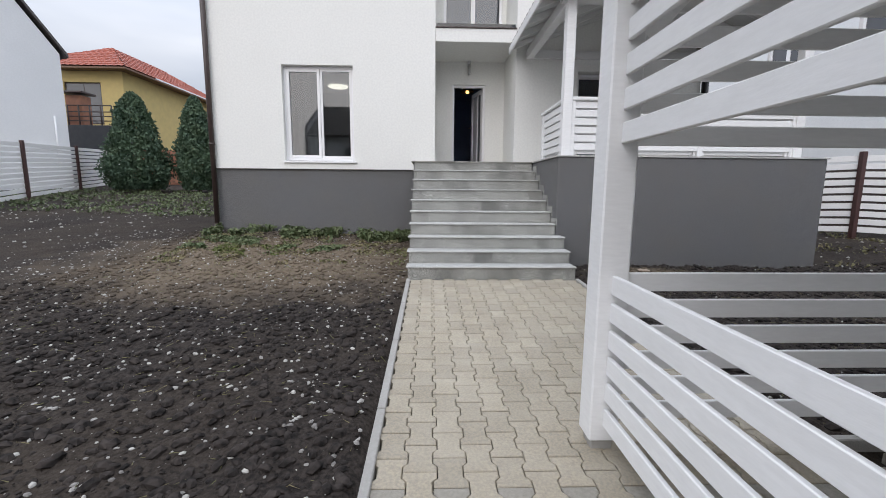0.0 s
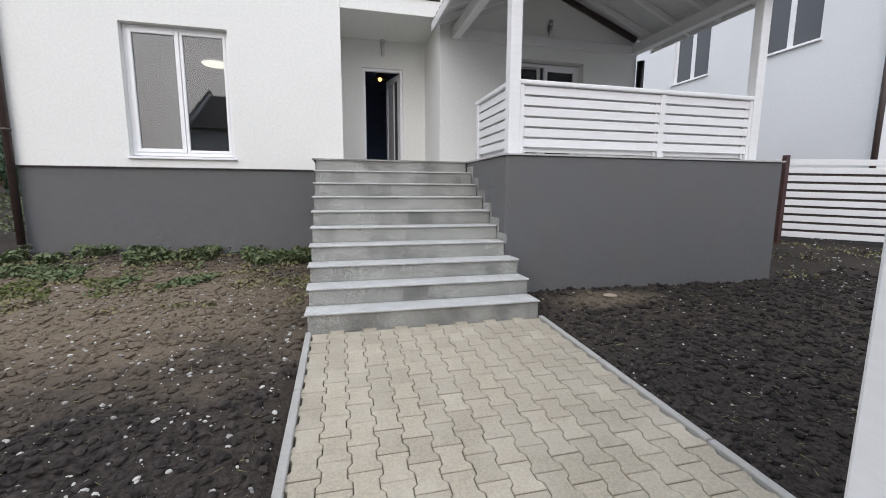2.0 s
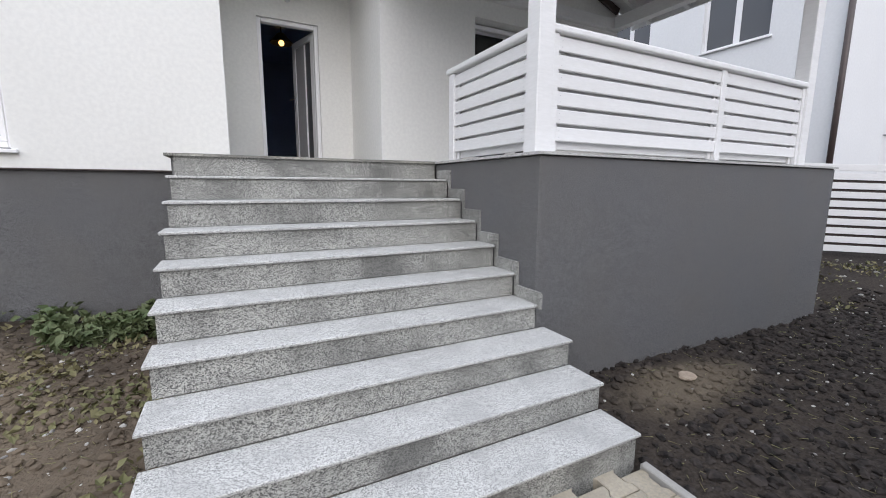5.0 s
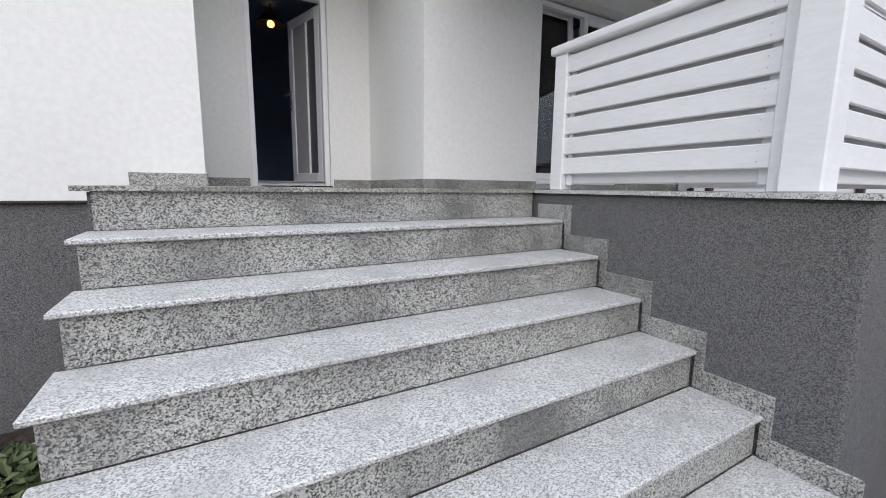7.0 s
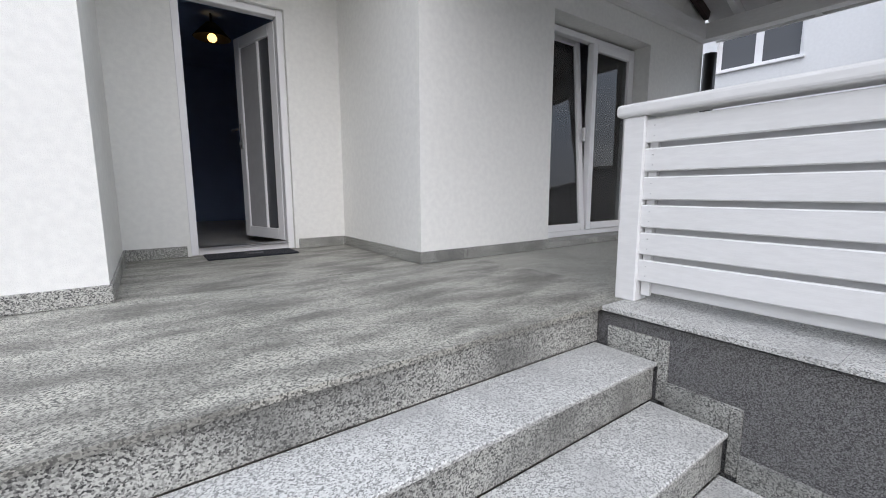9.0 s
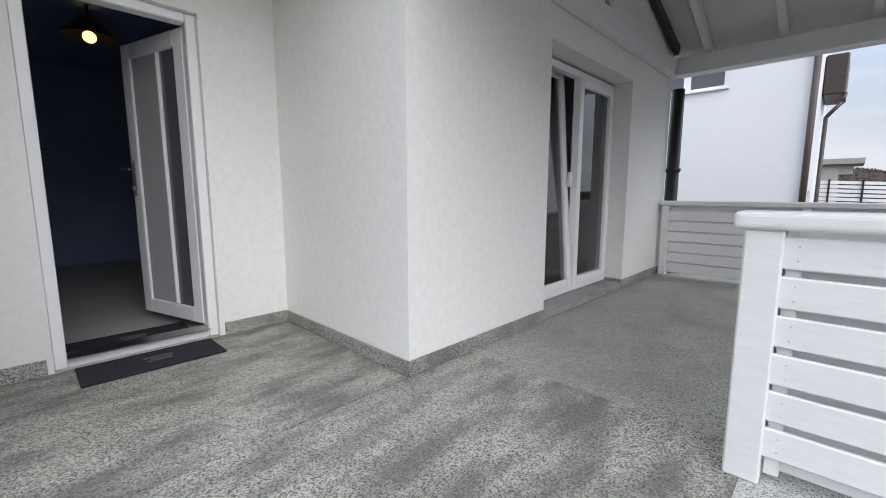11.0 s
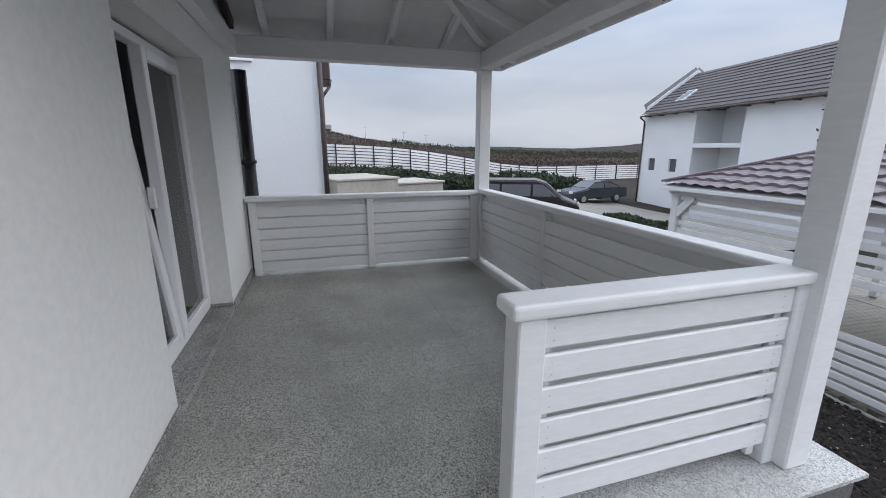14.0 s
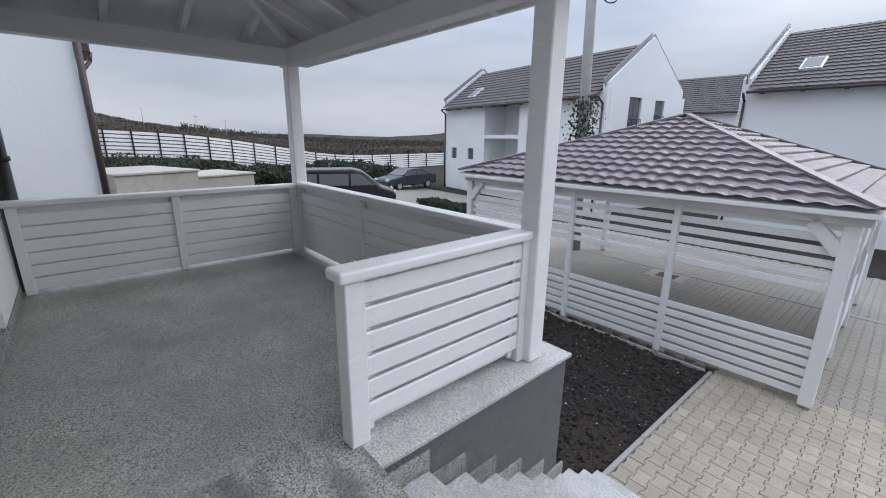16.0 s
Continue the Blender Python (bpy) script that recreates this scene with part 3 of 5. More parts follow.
bw = thing("window_3", (1.0, 10.4, 4.5), label="white glazed balcony door of the upper floor", category="balcony door", kind="structure")
frame_bars(bw, PVC, 0.30, 1.70, 4.50, 6.7, 10.44, 10.52, 0.07, "door_frame")
solid("mullion", bw, PVC, 0.95, 1.05, 10.43, 10.52, 4.57, 6.63, 0.006)
pane(bw, 0.37, 0.95, 10.48, 4.57, 6.63)
pane(bw, 1.05, 1.63, 10.48, 4.57, 6.63)
solid("wall_upper_room", None, ROOM, -0.1, 2.0, 12.5, 12.6, 4.5, 7.0, 0)["kind"] = "structure"
solid("balcony_glass_rail", None, GLASS_DARK, 0.12, 1.775, WY + 0.05, WY + 0.06, 4.52, 4.6, 0)["kind"] = "structure"

door = thing("door_1", (0.92, 10.4, Z), label="white entrance door with a dark glass strip, standing open inwards", category="door", kind="structure")
frame_bars(door, PVC, 0.525, 1.33, Z, 3.70, 10.44, 10.53, 0.055, "door_frame")
solid("threshold", door, STEEL, 0.58, 1.275, 10.40, 10.53, Z + 0.056, Z + 0.062, 0)
leaf = thing("leaf_pivot")
LEAF_M = pose(1.272, 10.53, Z + 0.065, 0, 0, -74)      # hinge; the leaf runs along local -x


def leaf_box(nm, x0, x1, z0, z1, t0, t1, mat, edge=0.005):
    m = LEAF_M @ pose(-(x0 + x1) / 2, (t0 + t1) / 2, (z0 + z1) / 2)
    ob = bx(nm, None, mat, (x1 - x0, t1 - t0, z1 - z0), (0, 0, 0), edge=edge)
    return place(ob, door, m)


bpy.data.objects.remove(leaf)
LH = 1.885
leaf_box("leaf_stile", 0.0, 0.10, 0, LH, 0, 0.07, PVC)
leaf_box("leaf_stile", 0.62, 0.72, 0, LH, 0, 0.07, PVC)
leaf_box("leaf_rail", 0.10, 0.62, 0, 0.10, 0, 0.07, PVC)
leaf_box("leaf_rail", 0.10, 0.62, LH - 0.10, LH, 0, 0.07, PVC)
leaf_box("leaf_panel", 0.31, 0.62, 0.10, LH - 0.10, 0.015, 0.055, DOOR_PANEL, 0.003)
leaf_box("glass_strip", 0.10, 0.29, 0.10, LH - 0.10, 0.02, 0.05, FROSTED, 0)
leaf_box("mullion", 0.29, 0.31, 0.10, LH - 0.10, 0, 0.07, PVC)
leaf_box("handle_plate", 0.655, 0.685, 0.86, 1.10, -0.012, 0.0, STEEL)
leaf_box("lever_handle", 0.66, 0.78, 1.03, 1.05, -0.05, -0.03, STEEL)
leaf_box("lock_cylinder", 0.658, 0.682, 0.89, 0.925, -0.03, -0.012, STEEL)


def doormat(at, label):
    t = thing("doormat", at, label=label, category="doormat", group="doormats at the entrance")
    bx("mat", t, MAT_CLOTH, (0.66, 0.30, 0.012), (0, 0, 0.007), edge=0.004, local=True)
    bx("mark", t, MAT_MARK, (0.14, 0.018, 0.002), (0.02, 0.03, 0.0145), edge=0, local=True)
    bx("mark", t, MAT_MARK, (0.10, 0.012, 0.002), (0.03, -0.005, 0.0145), edge=0, local=True)
    bx("mark", t, MAT_MARK, (0.12, 0.010, 0.002), (0.02, -0.03, 0.0145), edge=0, local=True)


doormat((0.93, 10.22, Z), "dark navy doormat outside the entrance door")
doormat((0.90, 10.74, Z), "dark navy doormat inside the entrance door")

# hall behind the door
hs = thing("indoor_stairs", (0.35, 13.0, Z), label="brown wooden stairs in the dark hall", category="stairs", kind="structure")
for k in range(7):
    solid("step", hs, WOOD, 0.0, 0.62, 12.7 + 0.27 * k, 13.0 + 0.27 * k, Z + 0.17 * k, Z + 0.17 * (k + 1), 0.008)


def lamp_ring(at):
    t = thing("pendant_lamp", at, label="black round lamp with a glowing warm bulb in the hall", category="lamp")
    rod("stem", t, BLACK, (at[0], at[1], 4.26), (at[0], at[1], at[2] + 0.1), 0.012)
    bm = bmesh.new()
    bmesh.ops.create_cone(bm, cap_ends=False, segments=28, radius1=0.20, radius2=0.06, depth=0.16)
    o = part("shade", bm, BLACK, t, m=pose(at[0], at[1], at[2] + 0.06))
    o.modifiers.new("thickness", "SOLIDIFY").thickness = 0.006
    bm = bmesh.new()
    bmesh.ops.create_uvsphere(bm, u_segments=16, v_segments=10, radius=0.05)
    part("bulb", bm, BULB, t, "glowing warm bulb", pose(at[0], at[1], at[2] - 0.02), True)


lamp_ring((1.06, 12.4, 4.01))


def disc_lamp(x, y, r):
    t = thing("ceiling_lamp", (x, y, 4.25), label="round glowing ceiling lamp in the living room", category="ceiling lamp")
    rod("body", t, PVC, (x, y, 4.25), (x, y, 4.21), r * 0.9, 28)
    rod("diffuser", t, LAMP_DISC, (x, y, 4.209), (x, y, 4.18), r, 28, r * 0.9, "glowing round diffuser")


disc_lamp(-2.76, 12.9, 0.30)
disc_lamp(-2.3, 13.6, 0.12)


def wall_lamp(x, y, z):
    t = thing("wall_lamp", (x, y, z), label="grey cylindrical wall lamp", category="wall lamp", group="outdoor wall lamps")
    solid("back_plate", t, STEEL, x - 0.04, x + 0.04, y - 0.02, y - 0.001, z + 0.03, z + 0.15, 0.003)
    rod("upper_tube", t, STEEL, (x, y - 0.06, z + 0.10), (x, y - 0.06, z + 0.20), 0.04, 16)
    rod("lower_tube", t, STEEL, (x, y - 0.06, z - 0.14), (x, y - 0.06, z + 0.10), 0.033, 16)


wall_lamp(0.925, 10.40, 4.06)
wall_lamp(3.87, WY, 4.16)


def downpipe(points, r, label, mat=None):
    t = thing("downpipe", points[-1], label=label, category="downpipe")
    for a, b in zip(points, points[1:]):
        rod("pipe", t, mat or BROWN, a, b, r, 12)
    for p in points[1:-1]:
        bm = bmesh.new()
        bmesh.ops.create_uvsphere(bm, u_segments=12, v_segments=8, radius=r * 1.06)
        part("joint", bm, mat or BROWN, t, m=pose(*p), smooth=True)
    a = points[0]
    b = points[1]
    for f in (0.25, 0.75):
        p = Vector(a).lerp(Vector(b), f)
        rod("clamp", t, mat or BROWN, p - Vector((0, 0, 0.02)), p + Vector((0, 0, 0.02)), r * 1.2, 12)


downpipe([(-4.57, WY - 0.07, 7.1), (-4.57, WY - 0.07, 0.42), (-4.57, WY - 0.12, 0.30), (-4.66, WY - 0.32, 0.18)], 0.05, "dark brown downpipe with an elbow at the plinth")
downpipe([(5.84, WY - 0.06, 3.8), (5.84, WY - 0.06, 0.2)], 0.07, "black downpipe at the terrace corner", BLACK)
sh = thing("side_eave", (-5.0, 14.0, 5.9), label="dark tiled eave at the side of the house", category="eave", kind="structure")
solid("soffit", sh, BROWN, -5.25, -4.62, 12.6, 16.5, 5.75, 5.95, 0.02)
slope_tiles("tiles", ROOF_GREY, (-5.35, 16.5, 5.98), (-5.35, 12.5, 5.98), (-4.6, 12.5, 6.4), (-4.6, 16.5, 6.4), sh)


# ---- terrace railings ----
BOARD, PITCH = 0.102, 0.1285


def railing(p0, p1, posts, label, inner, lift=0.0):
    """Boards between posts from p0 to p1 under a rounded cap; boards sit on the outer face."""
    p0, p1 = Vector((*p0, Z)), Vector((*p1, Z))
    u = (p1 - p0).normalized()
    ang = math.degrees(math.atan2(u.y, u.x))
    t = thing("terrace_railing", p0, ang, label, "railing", "terrace railings")
    length = (p1 - p0).length
    for s in posts:
        bx("post", t, WHITE_WOOD, (0.10 if s in (0.0, 0.02) else 0.075, 0.10, 0.80 + lift), (s * length, 0, 0.40 + lift / 2), edge=0.006, local=True)
    for a, b in zip(posts, posts[1:]):
        m = (b - a) * length
        for k in range(6):
            bx("board", t, WHITE_WOOD, (m - 0.06, 0.020, 0.099), ((a + b) / 2 * length, inner * 0.026, 0.147 + 0.1225 * k), (0.6 * math.sin(k * 2.1 + a * 9), 0, 0), 0.005, local=True)
            bx("inner_board", t, WHITE_WOOD, (m - 0.06, 0.018, 0.110), ((a + b) / 2 * length, -inner * 0.022, 0.095 + 0.1185 * k), (0.5 * math.sin(k * 1.7 + a * 5), 0, 0), 0.005, local=True)
        for k in range(6):
            for e in (a * length + 0.085, b * length - 0.085):
                for dz in (-0.022, 0.022):
                    bx("screw", t, STEEL, (0.005, 0.003, 0.005), (e, inner * 0.0365, 0.147 + 0.1225 * k + dz), edge=0.001, local=True)
        bx("batten", t, WHITE_WOOD, (0.04, 0.022, 0.74), (a * length + 0.075, 0, 0.40), edge=0.003, local=True)
        bx("batten", t, WHITE_WOOD, (0.04, 0.022, 0.74), (b * length - 0.065, 0, 0.40), edge=0.003, local=True)
    bm = bmesh.new()
    add_box(bm, -0.055, length + 0.03, -0.07, 0.07, 0.80 + lift, 0.855 + lift)
    bevel(bm, 0.016, 3)
    part("cap", bm, WHITE_WOOD, t, m=W[t])
    return t


railing((2.095, 7.70), (2.095, 6.48), (0.02, 1.0), "white slatted side railing with a rounded cap", -1, 0.028)
railing((2.14, 6.39), (5.60, 6.39), (0.0, 0.58, 1.0), "white slatted front railing with a rounded cap", -1, 0.02)
railing((5.67, 6.50), (5.67, 9.0), (0.0, 0.5, 0.985), "white slatted end railing with a rounded cap", -1)

# ---- terrace roof ----
pav = thing("terrace_roof", (3.86, 7.7, Z), label="white timber terrace roof on posts with mauve tiles", category="roof", kind="structure")
BZ = 3.90
for x in (2.06, 5.67):
    solid("post", pav, WHITE_WOOD, x - 0.07, x + 0.07, 6.32, 6.46, Z, BZ, 0.008)
solid("beam", pav, WHITE_WOOD, 1.92, 5.82, 6.32, 6.46, BZ, BZ + 0.18, 0.006)
solid("beam", pav, WHITE_WOOD, 2.00, 2.14, 6.46, WY - 0.005, BZ + 0.001, BZ + 0.179, 0.006)
solid("beam", pav, WHITE_WOOD, 5.60, 5.74, 6.46, WY - 0.005, BZ + 0.001, BZ + 0.179, 0.006)
solid("wall_plate", pav, WHITE_WOOD, 2.14, 5.60, WY - 0.10, WY - 0.004, BZ + 0.002, BZ + 0.16, 0.006)
RX, PITCHR, OV = 3.87, 0.40, 0.42
EZ = BZ + 0.20 - 0.30 * PITCHR
ex0, ex1, ey0 = 2.07 - OV, 5.67 + OV, 6.42 - OV
half = (ex1 - ex0) / 2
RZ = EZ + half * PITCHR
ap_s, ap_n = (RX, ey0 + half, RZ), (RX, WY - 0.01, RZ)
nw, sw, se, ne = (ex0, WY - 0.01, EZ), (ex0, ey0, EZ), (ex1, ey0, EZ), (ex1, WY - 0.01, EZ)


def raised(p, dz):
    return (p[0], p[1], p[2] + dz)


def deck(name, pts, mat, parent, thick=0.02):
    vs = [tuple(p) for p in pts] + [raised(p, thick) for p in pts]
    n = len(pts)
    fs = [tuple(range(n))[::-1], tuple(range(n, 2 * n))] + [(i, (i + 1) % n, n + (i + 1) % n, n + i) for i in range(n)]
    return raw(name, vs, fs, mat, parent)


for pts in ([nw, sw, ap_s, ap_n], [sw, se, ap_s], [se, ne, ap_n, ap_s]):
    deck("ceiling_deck", [raised(p, 0.10) for p in pts], CEIL_BOARD, pav)
T = 0.135
slope_tiles("tiles", ROOF_PURPLE, raised(nw, T), raised(sw, T), raised(ap_s, T), raised(ap_n, T), pav)
slope_tiles("tiles", ROOF_PURPLE, raised(sw, T), raised(se, T), raised(ap_s, T), raised(ap_s, T), pav)
slope_tiles("tiles", ROOF_PURPLE, raised(se, T), raised(ne, T), raised(ap_n, T), raised(ap_s, T), pav)


def beam_between(name, a, b, w, h, mat, parent):
    a, b = Vector(a), Vector(b)
    bm = bmesh.new()
    add_box(bm, -w / 2, w / 2, -h / 2, h / 2, 0, (b - a).length)
    bevel(bm, 0.004)
    d = (b - a).normalized()
    q = d.to_track_quat("Z", "Y").to_matrix().to_4x4()
    return part(name, bm, mat, parent, m=Matrix.Translation(a) @ q)


def rafter(a, b, w=0.06):
    beam_between("rafter", raised(a, 0.045), raised(b, 0.045), w, 0.10, WHITE_WOOD, pav)


for k in range(5):
    y = WY - 0.35 - 0.62 * k
    up = min(half, y - ey0)
    rafter((ex0, y, EZ), (ex0 + up, y, EZ + up * PITCHR))
    rafter((ex1, y, EZ), (ex1 - up, y, EZ + up * PITCHR))
for k in range(6):
    x = ex0 + 0.45 + 0.71 * k
    up = min(x - ex0, ex1 - x)
    rafter((x, ey0, EZ), (x, ey0 + up, EZ + up * PITCHR))
rafter(sw, ap_s, 0.08), rafter(se, ap_s, 0.08)
beam_between("rafter", raised((ex0 + 0.40, WY - 0.06, EZ), 0.20), raised(ap_n, 0.03), 0.05, 0.10, WHITE_WOOD, pav)
beam_between("rafter", raised((ex1 - 0.40, WY - 0.06, EZ), 0.20), raised(ap_n, 0.03), 0.05, 0.10, BROWN, pav)
for a, b in ((nw, sw), (sw, se), (se, ne)):
    beam_between("fascia", raised(a, 0.075), raised(b, 0.075), 0.03, 0.15, WHITE_WOOD, pav)
for a in (sw, se):
    beam_between("hip_cap", raised(a, T + 0.04), raised(ap_s, T + 0.04), 0.14, 0.04, ROOF_PURPLE, pav)
beam_between("ridge_cap", raised(ap_s, T + 0.05), raised(ap_n, T + 0.05), 0.16, 0.05, ROOF_PURPLE, pav)

# ---- carport ----
car_port = thing("carport", (4.0, -1.2, ground_z(4, -1.2)), label="white timber carport with slatted sides and mauve tile roof", category="carport")
CX0, CX1, CY0, CY1 = 0.905, 6.97, -4.35, 1.99
CTOP = 2.22


def cp_post(x, y, w=0.15):
    g = ground_z(x, y)
    solid("post", car_port, WHITE_WOOD, x - w / 2, x + w / 2, y - w / 2, y + w / 2, g + 0.05, CTOP, 0.008)
    solid("post_foot", car_port, KERB, x - w / 2 + 0.02, x + w / 2 - 0.02, y - w / 2 + 0.02, y + w / 2 - 0.02, g - 0.08, g + 0.05, 0.005)


for x in (CX0, CX1):
    for y in (CY0, CY1):
        cp_post(x, y)
for x in (2.74, 4.44):
    cp_post(x, CY1, 0.09)
for y in (-0.1, -2.2):
    cp_post(CX0, y, 0.09)
for y in (CY0, CY1):
    solid("beam", car_port, WHITE_WOOD, CX0 - 0.15, CX1 + 0.15, y - 0.07, y + 0.07, CTOP, CTOP + 0.15, 0.006)
for x in (CX0, CX1):
    solid("beam", car_port, WHITE_WOOD, x - 0.07, x + 0.07, CY0 + 0.07, CY1 - 0.07, CTOP + 0.001, CTOP + 0.149, 0.006)
for sx, x in ((1, CX0), (-1, CX1)):
    for y in (CY1, CY0):
        beam_between("knee_brace", (x + sx * 0.05, y, CTOP - 0.34), (x + sx * 0.36, y, CTOP), 0.14, 0.14, WHITE_WOOD, car_port)
LOW = [0.028 + 0.1375 * k for k in range(6)]
HIGH = [1.432 + 0.15 * k for k in range(6)]
for z in LOW + HIGH:
    for a, b in ((CX0 + 0.075, 2.695), (2.785, 4.395), (4.485, CX1 - 0.075)):
        solid("slat", car_port, WHITE_WOOD, a, b, CY1 - 0.012, CY1 + 0.012, z - 0.047, z + 0.047, 0.004)
    for a, b in ((CY0 + 0.075, -2.245), (-2.155, -0.145), (-0.055, CY1 - 0.075)):
        solid("slat", car_port, WHITE_WOOD, CX0 - 0.012, CX0 + 0.012, a, b, z - 0.047, z + 0.047, 0.004)
GX0, GX1, GY0, GY1, GE = 0.70, 7.20, -4.60, 2.20, 2.36
gap = (3.95, -1.2, 3.56)
g4 = [(GX0, GY1, GE), (GX0, GY0, GE), (GX1, GY0, GE), (GX1, GY1, GE)]
for i in range(4):
    a, b = g4[i], g4[(i + 1) % 4]
    deck("roof_deck", [raised(a, 0.0), raised(b, 0.0), gap], CEIL_BOARD, car_port)
    slope_tiles("tiles", ROOF_PURPLE, raised(a, 0.04), raised(b, 0.04), raised(gap, 0.04), raised(gap, 0.04), car_port, wave=0.26, row=0.285, amp=0.032, step=0.042, per_wave=8)
    beam_between("hip_cap", raised(a, 0.10), raised(gap, 0.10), 0.12, 0.04, ROOF_PURPLE, car_port)
    beam_between("fascia", raised(a, -0.02), raised(b, 0.0), 0.03, 0.06, WHITE_WOOD, car_port)


# ---- fences ----
def slat_fence(name, posts, height, slats, post_mat, label, group, slat_w=None, back=False, side=0.05):
    pitch = height / slats
    slat_w = slat_w or pitch * 0.72
    t = thing(name, (*posts[0], ground_z(*posts[0])), label=label, category="fence", group=group)
    for p in posts:
        g = ground_z(*p)
        bx("post", t, post_mat, (0.09, 0.09, height + 0.35), (*p, g + height / 2 - 0.05), edge=0.005)
    for p, q in zip(posts, posts[1:]):
        a, b = Vector((*p, ground_z(*p))), Vector((*q, ground_z(*q)))
        d = b - a
        yaw = math.degrees(math.atan2(d.y, d.x))
        flat = math.hypot(d.x, d.y)
        pit = -math.degrees(math.atan2(d.z, flat))
        n = Vector((-d.y, d.x, 0)).normalized() * side
        for k in range(slats):
            m = (a + b) / 2 + n + Vector((0, 0, 0.10 + pitch * k + slat_w / 2))
            bx("slat", t, WHITE_WOOD, (round(d.length, 2), 0.02, slat_w), m, (0, pit, yaw), 0.003)
            # rear slats are dark brown to put the shade of the gaps into colour
            if back and k < slats - 2:
                bx("back_slat", t, BROWN, (round(d.length, 2), 0.02, slat_w), m + n * 0.8 + Vector((0, 0, pitch / 2)), (0, pit, yaw), 0.003)
    return t


slat_fence("east_fence", [(8.45 + 1.72 * k, 7.95 - 1.22 * k) for k in range(-1, 4)], 1.55, 10, BROWN_POST, "white slatted fence on dark red-brown posts", "plot fences", 0.11, True)
slat_fence("west_fence", [(-12.8 - 1.8 * k, 13.6 + 4.2 * k) for k in range(-1, 4)], 1.75, 11, BROWN_POST, "white slatted fence on brown posts before the neighbour", "plot fences", 0.12)


def polar(az, d):
    return (0.59 + d * math.sin(radians(az)), 8.49 + d * math.cos(radians(az)))


far_posts = []
for k in range(20):
    f = k / 19
    far_posts.append(polar(88 + 46 * f, 34 + 26 * f * f + 3 * f))
slat_fence("far_fence", far_posts, 1.75, 7, BLACK, "long white slatted boundary fence on black posts", "boundary fences")
slat_fence("far_fence", [polar(116 + 2.0 * k, 40 + 0.4 * k) for k in range(5)], 1.3, 6, BLACK, "short white slatted fence beside the parking lot", "boundary fences")

